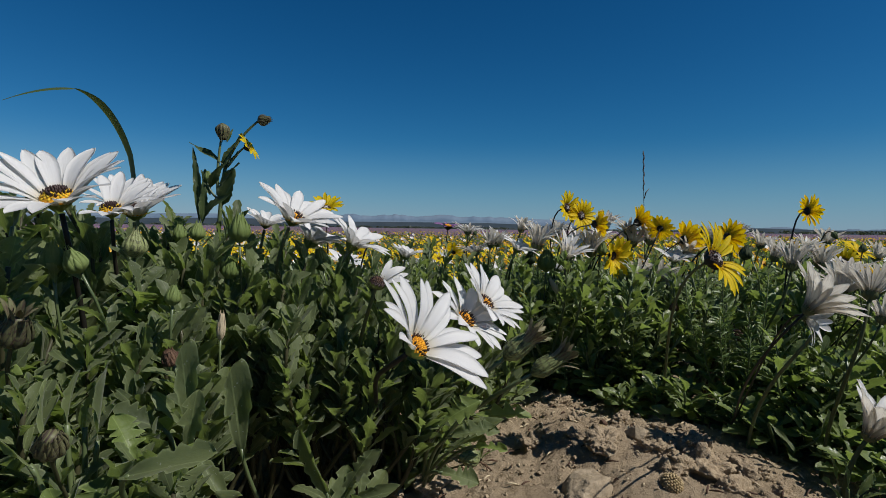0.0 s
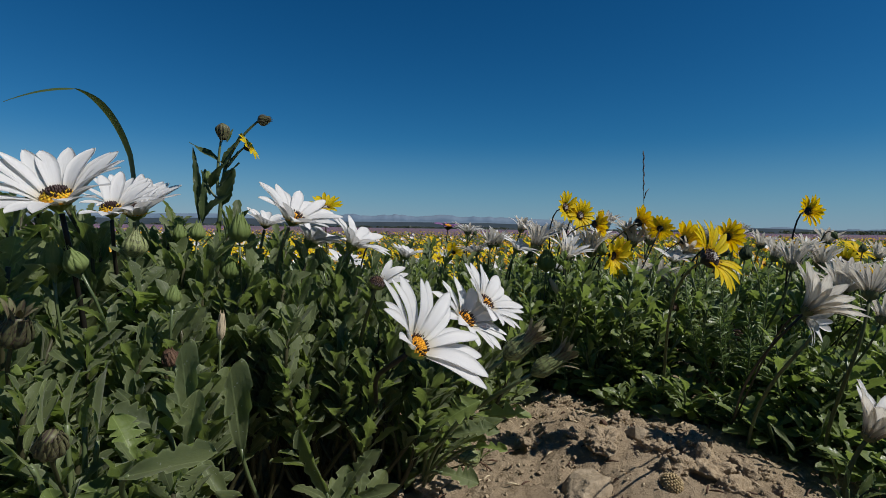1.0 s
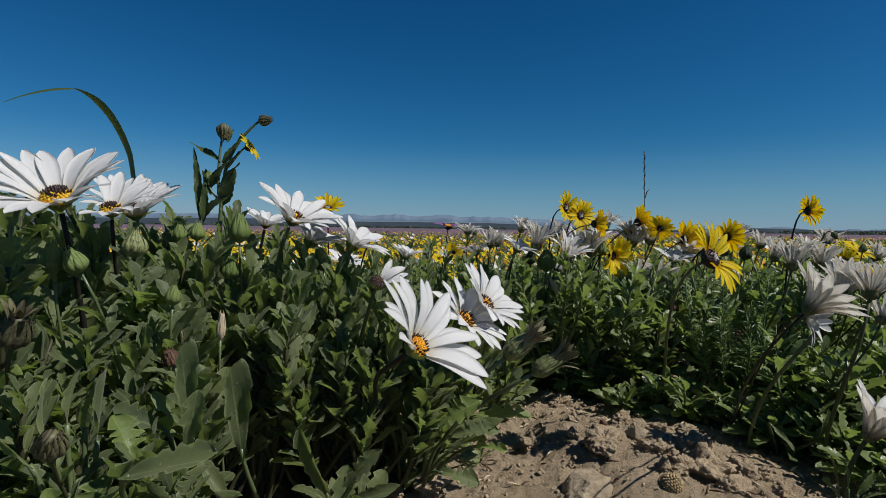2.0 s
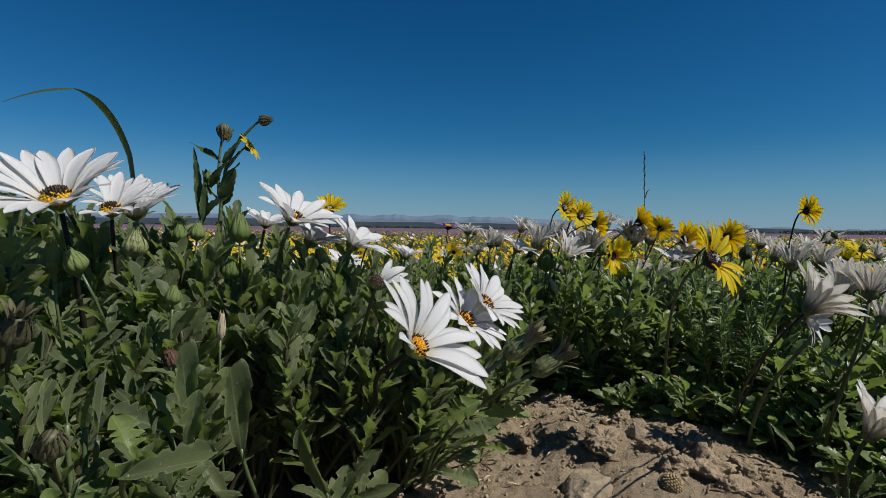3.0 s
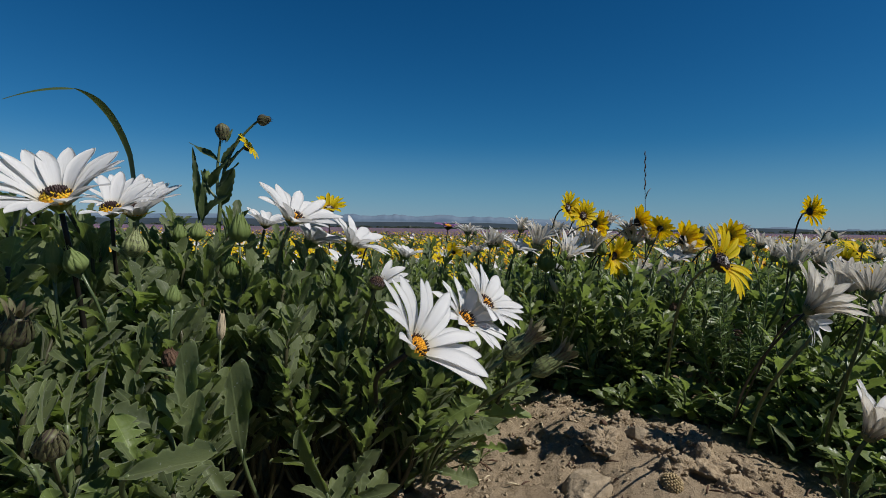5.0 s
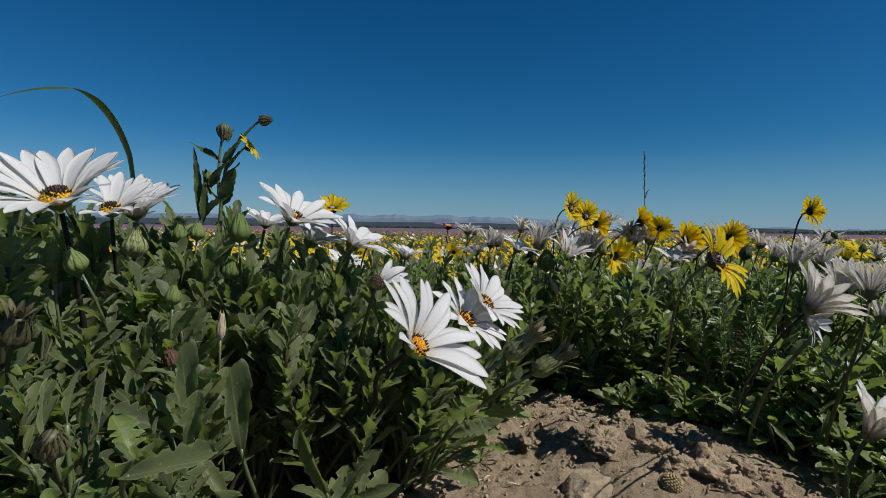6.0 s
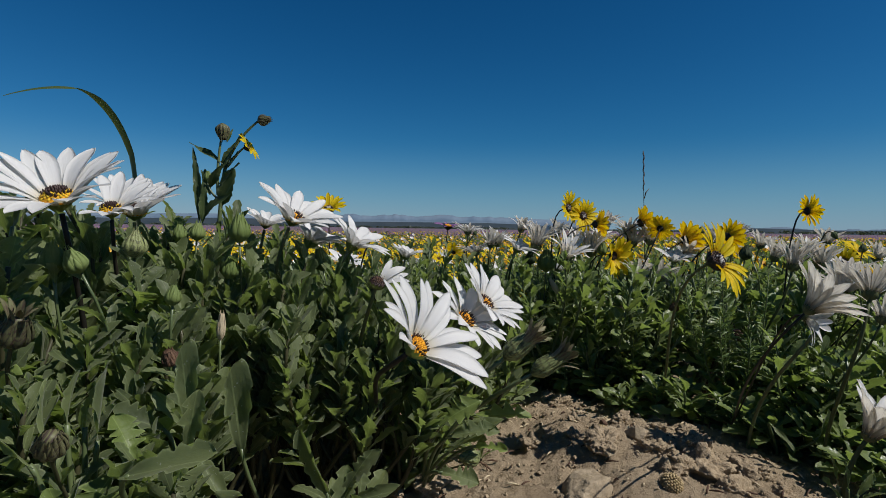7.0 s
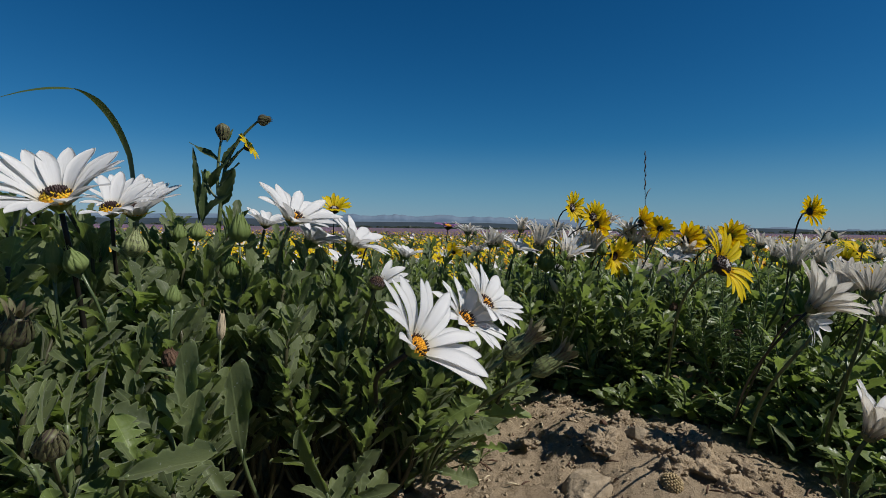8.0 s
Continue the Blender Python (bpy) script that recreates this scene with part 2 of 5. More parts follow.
def frame_of(y_dir, z_hint, at=(0, 0, 0), size=1.0):
    """A pose whose y axis goes along y_dir, and whose z axis leans to z_hint."""
    y = Vector(y_dir).normalized()
    x = y.cross(Vector(z_hint))
    x = x.normalized() if x.length > 1e-5 else y.orthogonal().normalized()
    z = x.cross(y)
    m = Matrix((x, y, z)).transposed().to_4x4()
    return Matrix.Translation(at) @ m @ Matrix.Scale(size, 4)


def facing(at, face, spin=0.0, size=1.0):
    q = Vector(face).to_track_quat("Z", "Y").to_matrix().to_4x4()
    return Matrix.Translation(at) @ q @ Matrix.Rotation(spin, 4, "Z") @ Matrix.Scale(size, 4)


def arc(p0, p1, p2, p3, n):
    """Points on a cubic curve."""
    p0, p1, p2, p3 = (Vector(p) for p in (p0, p1, p2, p3))
    out = []
    for i in range(n):
        t = i / (n - 1)
        u = 1 - t
        out.append(p0 * u ** 3 + p1 * (3 * u * u * t) + p2 * (3 * u * t * t) + p3 * t ** 3)
    return out


# ---------------------------------------------------------------- leaves, petals, heads
def leaf_shape(seed, wide=0.26, teeth=3, fold=0.25, curl=0.25, depth=0.5, cols=3, peak=0.68, wave=0.03):
    """A spoon-shaped leaf of length 1 along y with blunt side teeth, a round tip and a folded midrib.
    Gives vertices, faces and how near each vertex lies to the margin."""
    rng = random.Random(seed)
    verts, faces, rim = [], [], []
    swing, twist = rng.uniform(-0.14, 0.14), rng.uniform(-0.25, 0.25)
    marks = {-1: [], 1: []}
    for side in (-1, 1):
        for k in range(teeth):
            c = 0.36 + 0.52 * (k + 0.55 + rng.uniform(-0.22, 0.22)) / teeth
            big = rng.uniform(0.6, 1.2)
            marks[side] += [(c - 0.05, 1 - depth * 0.45 * big), (c, 1 + depth * 0.25 * big), (c + 0.03, 1 + depth * 0.2 * big)]
    stops = sorted({0.0, 0.12, 0.24, 0.34, 0.93, 0.97, 0.99, 1.0} | ({round(t, 2) for side in (-1, 1) for t, w in marks[side]} if teeth else {0.45, 0.56, 0.67, 0.78, 0.87}))
    for t in stops:
        k = min(1.0, t / peak)
        body = 0.13 + 0.87 * k ** 1.5 * (2.5 - 1.5 * k) if t < peak else math.sqrt(max(0.0, 1 - ((t - peak) / (1 - peak)) ** 2)) * (1 if peak > 0.5 else 1 - 0.45 * (t - peak) / (1 - peak))
        reach = {}
        for side in (-1, 1):
            cut = [(0.0, 1.0), (0.25, 1.0)] + marks[side] + [(0.95, 1.0), (1.0, 1.0)]
            reach[side] = wide * 0.5 * max(0.04, min(1.0, body)) * float(np.interp(t, [q[0] for q in cut], [q[1] for q in cut]))
        for j in range(cols):
            u = 2 * j / (cols - 1) - 1
            w = reach[1 if u > 0 else -1] * abs(u)
            x = math.copysign(w, u)
            z = fold * w * (1.0 if cols == 3 else 0.5 + 0.5 * abs(u)) + wave * u * u * math.sin(9 * t + seed + 2 * u) - curl * t * t + twist * x * t
            verts.append((x + swing * t * t, t, z))
            rim.append(abs(u))
    for i in range(len(stops) - 1):
        for j in range(cols - 1):
            q = i * cols + j
            faces.append((q, q + 1, q + cols + 1, q + cols))
    return verts, faces, rim


def leaf_mesh(name, seed, mats, **shape):
    b = Build()
    verts, faces, rim = leaf_shape(seed, **shape)
    b.add(verts, faces, 0, [(p[0], p[1], seed * 3.3, e) for p, e in zip(verts, rim)])
    return b.mesh(name, mats)


GREY_LEAVES = [leaf_mesh("leaf", s, LEAF_GREY, wide=0.25 + 0.05 * (s % 3), teeth=(2, 3, 4, 3, 1)[s % 5], fold=0.4 + 0.2 * (s % 2), curl=0.02 + 0.12 * (s % 4), depth=0.4 + 0.2 * (s % 3), cols=5, wave=0.03) for s in range(10)]
LOBED_LEAVES = [leaf_mesh("leaf", s + 130, LEAF_BRIGHT if s % 2 else LEAF_GREY, wide=0.36 + 0.06 * (s % 3), teeth=2 + s % 3, fold=0.55, curl=0.1 + 0.15 * (s % 3), depth=0.9 + 0.25 * (s % 2), cols=5, wave=0.06) for s in range(6)]
GREEN_LEAVES = [leaf_mesh("leaf", s + 20, LEAF_GREEN, wide=0.29 + 0.05 * (s % 3), teeth=2 + s % 3, fold=0.3, curl=0.05 + 0.1 * (s % 3), depth=0.6 + 0.2 * (s % 2), cols=5) for s in range(8)]

NARROW_LEAVES = [leaf_mesh("leaf", s + 50, LEAF_DARK, wide=0.15 + 0.04 * s, teeth=4, fold=0.3, curl=0.10 * s, depth=0.35, cols=5, peak=0.38) for s in range(3)]
GREY_SHAPES = [leaf_shape(s, wide=0.25 + 0.04 * (s % 3), teeth=2 + s % 2, fold=0.5, curl=0.05 + 0.09 * (s % 4), depth=0.5 + 0.15 * (s % 2)) for s in range(6)]
GREEN_SHAPES = [leaf_shape(s + 20, wide=0.27 + 0.05 * (s % 3), teeth=1 + s % 3, fold=0.3, curl=0.05 + 0.12 * (s % 3), depth=0.7) for s in range(6)]


def petal_mesh(name, seed, top, back, wide=0.26, rise=0.10, droop=0.12, tip=0.0, narrow=0.45):
    """A petal of length 1 along y: an upper and a lower skin, grooved, with a rounded tip."""
    rng = random.Random(seed)
    rows, cols = 11, 5
    stops = [0.0, 0.12, 0.25, 0.38, 0.5, 0.62, 0.73, 0.83, 0.91, 0.97, 1.0]
    b = Build()
    skins = []
    sway_x = rng.uniform(-0.05, 0.05)
    for skin in (0, 1):
        verts = []
        for i in range(rows):
            t = stops[i]
            w = wide * 0.5 * (narrow + (1 - narrow) * math.sin(min(1, t * 1.5) * math.pi / 2)) * ((1 - ((t - 0.62) / 0.38) ** 2.1) ** 0.72 if t > 0.62 else 1.0)
            w = max(w, wide * 0.06)
            for j in range(cols):
                u = j / (cols - 1) * 2 - 1
                groove = 0.006 * math.cos(u * math.pi * 2) * (1 - t)
                z = rise * math.sin(t * math.pi) - droop * t * t + 0.05 * wide * u * u + groove - tip * max(0, t - 0.75) ** 2 * 6
                notch = -0.006 * (1 - abs(u)) if i == rows - 1 and seed % 2 else 0.0
                verts.append((u * w + sway_x * t * t, t + notch, z - skin * 0.006))
        skins.append(verts)
    n = rows * cols
    f_top, f_bot, f_rim = [], [], []
    for i in range(rows - 1):
        for j in range(cols - 1):
            a = i * cols + j
            f_top.append((a, a + 1, a + cols + 1, a + cols))
            f_bot.append((n + a, n + a + cols, n + a + cols + 1, n + a + 1))
        for j, flip in ((0, 1), (cols - 1, 0)):
            a = i * cols + j
            q = (a, a + cols, n + a + cols, n + a)
            f_rim.append(q if flip == 0 else q[::-1])
    a = (rows - 1) * cols
    f_rim += [(a + j, n + a + j, n + a + j + 1, a + j + 1) for j in range(cols - 1)]
    b.add(skins[0] + skins[1], f_top, 0)
    b.f += f_bot + f_rim
    b.k += [1] * len(f_bot) + [0] * len(f_rim)
    return b.mesh(name, [top, back])


WHITE_PETALS = [petal_mesh("petal", s, WHITE, WHITE_UNDER, 0.262 + 0.025 * (s % 3), 0.06 + 0.02 * (s % 4), 0.05 + 0.05 * (s % 3)) for s in range(7)]
YELLOW_PETALS = [petal_mesh("petal", s + 30, YELLOW, YELLOW_BACK, 0.26 + 0.025 * (s % 3), 0.07 + 0.02 * (s % 3), 0.06 + 0.05 * (s % 3)) for s in range(6)]
BROAD_PETALS = [petal_mesh("petal", s + 70, WHITE, WHITE_UNDER, 0.285 + 0.02 * (s % 3), 0.05 + 0.02 * (s % 3), 0.05 + 0.04 * (s % 3)) for s in range(6)]
NARROW_PETALS = [petal_mesh("petal", s + 80, WHITE, WHITE_BACK, 0.17 + 0.02 * (s % 3), 0.06 + 0.02 * (s % 4), 0.02 + 0.09 * (s % 4), 0.0, 0.55) for s in range(7)]
PLEATED_PETALS = [petal_mesh("petal", s + 110, WHITE, PLEAT_BACK, 0.24 + 0.02 * (s % 3), 0.06 + 0.02 * (s % 3), 0.10 + 0.07 * (s % 3), 0.0, 0.5) for s in range(5)]
PURPLE_PETALS = [petal_mesh("petal", s + 60, PURPLE, PURPLE, 0.20, 0.05, 0.25) for s in range(3)]


def blob(b, c, r, up, tall=1.0, slot=0):
    """A small six-sided bead, for one floret."""
    up = Vector(up).normalized()
    a = up.orthogonal().normalized()
    o = up.cross(a)
    c = Vector(c)
    v = [c - up * r * 0.8]
    for h, k in ((-0.1, 1.0), (0.8 * tall, 0.75)):
        for s in range(5):
            w = s * 2 * math.pi / 5
            v.append(c + up * r * h + (a * math.cos(w) + o * math.sin(w)) * r * k)
    v.append(c + up * r * (tall * 1.2 + 0.2))
    f = []
    for s in range(5):
        t = (s + 1) % 5
        f += [(0, 1 + t, 1 + s), (1 + s, 1 + t, 6 + t, 6 + s), (6 + s, 6 + t, 11)]
    b.add(v, f, slot)


def disc_meshes(dome_mat, inner_mat, outer_mat, rings=(0.55, 0.72), n=64, outer_tall=1.6, tall=0.45, crown=False):
    """The centre of a daisy with radius 1: a dome and two lots of florets in a spiral; crown: the second lot stands in the middle."""
    dome = Build()
    rows, sides = 5, 12
    v, f = [], []
    for i in range(rows):
        w = i / (rows - 1) * math.pi / 2
        for s in range(sides):
            g = s * 2 * math.pi / sides
            v.append((math.cos(w) * math.cos(g), math.cos(w) * math.sin(g), math.sin(w) * tall))
    for i in range(rows - 1):
        for s in range(sides):
            t = (s + 1) % sides
            f.append((i * sides + s, i * sides + t, (i + 1) * sides + t, (i + 1) * sides + s))
    dome.add(v, f)
    inner, outer = Build(), Build()
    for i in range(n):
        r = math.sqrt((i + 0.5) / n)
        g = i * 2.39996
        p = Vector((0.88 * r * math.cos(g), 0.88 * r * math.sin(g), tall * math.sqrt(max(0, 1 - r * r)) + 0.03))
        up = Vector((p.x * 0.45, p.y * 0.45, 0.8))
        if (r < rings[0] or (r < rings[1] and i % 2)) if crown else (r > rings[1] or (r > rings[0] and i % 2)):
            blob(outer, p, 0.085, up, outer_tall)
        else:
            blob(inner, p, 0.11, up, 0.9)
    return dome.mesh("disc", dome_mat), inner.mesh("florets", inner_mat), outer.mesh("anthers", outer_mat)


OPEN_DISC = disc_meshes(FLORET_YELLOW, FLORET_YELLOW, FLORET_DARK, (0.66, 2.0), 84, 3.6)
WHITE_DISC = disc_meshes(FLORET_YELLOW, FLORET_YELLOW, FLORET_DARK, (0.38, 2.0), 84, 4.2)
CROWN_DISC = disc_meshes(FLORET_YELLOW, FLORET_LEMON, FLORET_DARK, (0.52, 0.80), 96, 2.6, 0.62, True)
YELLOW_DISC = disc_meshes(FLORET_DARK, FLORET_GREY, FLORET_DARK, (0.35, 0.6))
DARK_DISC = disc_meshes(FLORET_DARK, BROWN_DRY, FLORET_DARK, (0.5, 0.8))
GOLD_DISC = disc_meshes(FLORET_YELLOW, FLORET_YELLOW, FLORET_YELLOW, (0.5, 0.8))


def calyx_mesh(mat, n=15, height=0.9, flare=0.9, seed=0):
    """The cup of pointed green bracts under a head of disc radius 1: one ribbed skin with a toothed rim."""
    rng = random.Random(seed)
    b = Build()
    sides = n * 4
    v, f = [], []
    rows = ((-0.98, 0.15), (-0.80, 0.30), (-0.5, 0.74), (-0.15, 0.97), (0.10, 1.03))
    tips = [rng.uniform(0.75, 1.15) for _ in range(n)]
    for z, r in rows:
        for s in range(sides):
            k = abs(s % 4 - 2) / 2
            g = s * 2 * math.pi / sides
            rib = 1 + 0.05 * (1 - k) - 0.04 * k
            lift = (height * 0.38 * tips[s // 4] * (1 - k) - 0.02 * k) if z > 0 else 0.0
            v.append((r * flare * 1.1 * rib * math.cos(g), r * flare * 1.1 * rib * math.sin(g), z + lift))
    for i in range(len(rows) - 1):
        f += [(i * sides + s, i * sides + (s + 1) % sides, (i + 1) * sides + (s + 1) % sides, (i + 1) * sides + s) for s in range(sides)]
    b.add(v, f)
    return b.mesh("calyx", mat)


CALYX = calyx_mesh(BRACT)
CALYX_DULL = calyx_mesh(CLOSING, 15, 0.9, 0.9, 5)
CALYX_DARK = calyx_mesh(STEM_DARK, 14, 0.8, 1.0, 3)

FLOWERS = {
    "white": dict(name="white_daisy", petals=WHITE_PETALS, disc=OPEN_DISC, calyx=CALYX, stem=STEM, core=0.165, cup=1.1, category="flower"),
    "broad": dict(name="white_daisy", petals=BROAD_PETALS, disc=WHITE_DISC, calyx=CALYX, stem=CLOSING, core=0.22, cup=0.75, category="flower"),
    "domed": dict(name="white_daisy", petals=BROAD_PETALS, disc=CROWN_DISC, calyx=CALYX, stem=CLOSING, core=0.215, cup=0.75, category="flower"),
    "fading": dict(name="white_daisy", petals=PLEATED_PETALS, disc=DARK_DISC, calyx=CALYX_DULL, stem=CLOSING, core=0.25, cup=1.1, category="flower"),
    "half": dict(name="white_daisy", petals=NARROW_PETALS, disc=WHITE_DISC, calyx=CALYX_DULL, stem=CLOSING, core=0.16, cup=1.15, category="flower"),
    "pleated": dict(name="white_daisy", petals=PLEATED_PETALS, disc=WHITE_DISC, calyx=CALYX_DULL, stem=CLOSING, core=0.13, cup=1.0, category="flower"),
    "yellow": dict(name="yellow_daisy", petals=YELLOW_PETALS, disc=YELLOW_DISC, calyx=CALYX_DARK, stem=STEM_DARK, core=0.26, category="flower"),
    "gold": dict(name="yellow_daisy", petals=YELLOW_PETALS, disc=GOLD_DISC, calyx=CALYX, stem=STEM, core=0.25, category="flower"),
    "brown": dict(name="yellow_daisy", petals=YELLOW_PETALS, disc=DARK_DISC, calyx=CALYX_DARK, stem=STEM_DARK, core=0.195, category="flower"),
    "purple": dict(name="purple_flower", petals=PURPLE_PETALS, disc=GOLD_DISC, calyx=CALYX_DARK, stem=STEM_DARK, core=0.28, category="flower"),
}
flower_count = [0]


def flower(kind, neck, face, size, cup, label, n=19, root=None, sag=0.35, stem_r=0.0016, droop=(), seed=None, group="", spread=7.0, short=(), stem_mat=None, gap=None, line=False):
    """A daisy: head at neck looking along face, size across when open flat, petals raised by cup degrees.
    droop: (direction, degrees) lowers the petals on that side of the ring; short: parts of the ring with no petals."""
    flower_count[0] += 1
    rng = random.Random(seed if seed is not None else flower_count[0] * 7)
    look_of = FLOWERS[kind]
    n = int(n * 1.22) if kind == "half" else n
    neck, face = Vector(neck), Vector(face).normalized()
    foot = Vector(root) if root else Vector((neck.x - face.x * 0.05 + rng.uniform(-0.02, 0.02), neck.y + rng.uniform(0.04, 0.09), 0.0))
    foot.z = ground_z(foot.x, foot.y)
    ob = thing(look_of["name"], foot, label, look_of["category"], group)
    radius = size / 2
    core = radius * look_of["core"]
    head = neck - foot
    h = head.length
    back = head - face * core * 0.9
    b = Build()
    pts = arc((0, 0, -0.004), head * 0.35 if line else Vector((head.x * 0.1, head.y * 0.1, h * 0.45)), back - face * h * sag, back, 14)
    b.tube(pts, [stem_r * (1.15 - 0.3 * i / 13) for i in range(14)], 7)
    child("stem", b.mesh("stem", stem_mat or look_of["stem"]), ob)
    m = facing(head, face, rng.uniform(0, 0.3))
    child("calyx", look_of["calyx"], ob, m @ Matrix.Scale(core * look_of.get("cup", 1.02), 4))
    middle = child("disc", look_of["disc"][0], ob, m @ Matrix.Scale(core, 4))
    for nm, me in zip(("floret_dome", "anther_ring"), look_of["disc"][1:]):
        tagged(child(nm, me, middle), kind="stuff")
    for i in range(n):
        g = i * 2 * math.pi / n + rng.uniform(-0.06, 0.06)
        deg = math.degrees(g) % 360
        if any(a <= deg <= z for a, z in short):
            continue
        lift = cup + rng.uniform(-spread, spread) * (1.7 if kind == "half" else 1.0)
        if gap and any(Vector(way).dot(m.to_3x3() @ Vector((math.cos(g), math.sin(g), 0))) > limit for way, limit in gap):
            continue
        if droop:
            lift -= droop[1] * max(0.0, Vector(droop[0]).dot(m.to_3x3() @ Vector((math.cos(g), math.sin(g), 0))))
        length = (radius - core * 0.8) * rng.uniform(0.92, 1.05)
        p = m @ Matrix.Rotation(g - math.pi / 2, 4, "Z") @ Matrix.Translation((0, core * 0.8, -0.02 * radius * (i % 2))) @ Matrix.Rotation(radians(lift), 4, "X") @ Matrix.Rotation(rng.uniform(-0.22, 0.22), 4, "Y") @ Matrix.Diagonal((length * rng.uniform(0.9, 1.1) * 19 / max(n, 15), length, length, 1))
        child("petal", look_of["petals"][rng.randrange(len(look_of["petals"]))], ob, p)
    return ob


def bud_mesh(seed, mats, fat=0.42, ribs=9, tip=0.2):
    """A closed bud of length 1 along z: a core wrapped in two rings of pointed, ridged bracts."""
    rng = random.Random(seed)
    b = Build()

    def girth(t):
        if t < 0.34:
            return fat * math.sin(min(1.0, t / 0.34 * 0.85 + 0.15) * math.pi / 2)
        return fat * (tip + (1 - tip) * math.cos(min(1.0, (t - 0.34) / 0.66) * math.pi / 2) ** 1.35)

    core, faces = [], []
    for i in range(8):
        t = i / 7
        for s in range(12):
            g = s * math.pi / 6
            core.append((girth(t) * 0.9 * math.cos(g), girth(t) * 0.9 * math.sin(g), t * 0.96))
    for i in range(7):
        faces += [(i * 12 + s, i * 12 + (s + 1) % 12, (i + 1) * 12 + (s + 1) % 12, (i + 1) * 12 + s) for s in range(12)]
    faces.append(tuple(range(84, 96)))
    b.add(core, faces)
    for ring in (1, 0):
        for k in range(ribs):
            g0 = (k + 0.5 * ring + rng.uniform(-0.12, 0.12)) * 2 * math.pi / ribs
            top = rng.uniform(0.98, 1.16) if ring else rng.uniform(0.62, 0.86)
            v, f = [], []
            seat = round(g0 / (math.pi / 6)) % 12
            for i in range(1, 8):
                t = i / 7
                half = (0.62 if ring else 0.52) * 2 * math.pi / ribs * (1 - 0.9 * t ** 2.2)
                for j in range(5):
                    u = j / 2 - 1
                    r = girth(min(1.0, t * top)) * (0.93 + (0.03 if ring else 0.10) - 0.09 * u * u) + 0.02 * t * (1 - ring)
                    g = g0 + u * half
                    v.append((r * math.cos(g), r * math.sin(g), t * top))
            for i in range(6):
                for j in range(4):
                    a = i * 5 + j
                    f.append((a, a + 1, a + 6, a + 5))
            start = len(b.v)
            b.add(v, f)
            b.f += [(seat, start + j + 1, start + j) for j in range(4)]
            b.k += [0] * 4
    return b.mesh("bud", mats)


GREEN_BUDS = [bud_mesh(s, BRACT, 0.36 + 0.03 * s, 8 + s, 0.34) for s in range(3)]
STRIPED_BUDS = [bud_mesh(s + 5, STRIPED, 0.36 + 0.04 * s, 10) for s in range(2)]
LONG_BUDS = [bud_mesh(s + 15, STRIPED, 0.25, 11, 0.72) for s in range(2)]
WITHERED_BUDS = [bud_mesh(s + 45, WITHERED, 0.40, 11, 0.50) for s in range(2)]
DARK_BUDS = [bud_mesh(9, BRACT_DARK, 0.38, 9, 0.25)]
STRAW_BUDS = [bud_mesh(31, STRAW, 0.15, 6, 0.6)]
SPENT_BUDS = [bud_mesh(12, BROWN_DRY, 0.5, 10, 0.55)]
TUFT_PETALS = [petal_mesh("petal", s + 90, TUFT, TUFT, 0.22, 0.10, 0.05 * s, 0.0, 0.7) for s in range(4)]
bud_count = [0]


def bud(neck, face, size, label, meshes=GREEN_BUDS, root=None, stem_r=0.0008, stem_mat=STEM, petals=0, sag=0.3, tuft=0, leafy=0):
    """A closed flower bud on its stem; petals: that many petal tips that peep out."""
    bud_count[0] += 1
    rng = random.Random(bud_count[0] * 13)
    neck, face = Vector(neck), Vector(face).normalized()
    foot = Vector(root) if root else Vector((neck.x + rng.uniform(-0.02, 0.02), neck.y + rng.uniform(0.03, 0.07), 0.0))
    foot.z = ground_z(foot.x, foot.y)
    ob = thing("flower_bud", foot, label, "flower bud", "buds among the daisies")
    head = neck - foot
    b = Build()
    pts = arc((0, 0, -0.004), (head.x * 0.2, head.y * 0.2, head.z * 0.45), head - face * head.length * sag, head, 12)
    b.tube(pts, [stem_r * (1.3 - 0.3 * i / 11) for i in range(12)], 6)
    child("stem", b.mesh("stem", stem_mat), ob)
    turn = rng.uniform(0, 6)
    for k in range(leafy):
        t = (0.62 + 0.36 * (k + rng.uniform(0.2, 0.8)) / leafy) * 11
        at = pts[int(t)].lerp(pts[min(11, int(t) + 1)], t - int(t))
        turn += 2.4 + rng.uniform(-0.4, 0.4)
        side = Vector((math.cos(turn), math.sin(turn), 0))
        child("leaf", GREY_LEAVES[rng.randrange(10)], ob, frame_of(side + Vector((0, 0, rng.uniform(0.7, 1.6))), Vector((0, 0, 1)) - side * 0.3, at, rng.uniform(0.016, 0.027) * (1.15 - 0.4 * t / 11)))
    m = facing(head - face * size * 0.03, face, rng.uniform(0, 3), size)
    child("bud", meshes[bud_count[0] % len(meshes)], ob, m)
    for i in range(petals):
        g = i * 2 * math.pi / petals
        p = m @ Matrix.Rotation(g, 4, "Z") @ Matrix.Translation((0, 0.2, 0.55)) @ Matrix.Rotation(radians(80), 4, "X") @ Matrix.Scale(0.9, 4)
        child("petal", WHITE_PETALS[i % 7], ob, p)
    for i in range(tuft):
        p = m @ Matrix.Rotation(i * 2.4, 4, "Z") @ Matrix.Translation((0, 0.06 + 0.14 * (i % 3) / 2, 0.5)) @ Matrix.Rotation(radians(88 - 5 * (i % 4)), 4, "X") @ Matrix.Scale(rng.uniform(0.7, 1.0), 4)
        child("petal", TUFT_PETALS[i % 4], ob, p)
    return ob


# ---------------------------------------------------------------- plants
plant_count = [0]


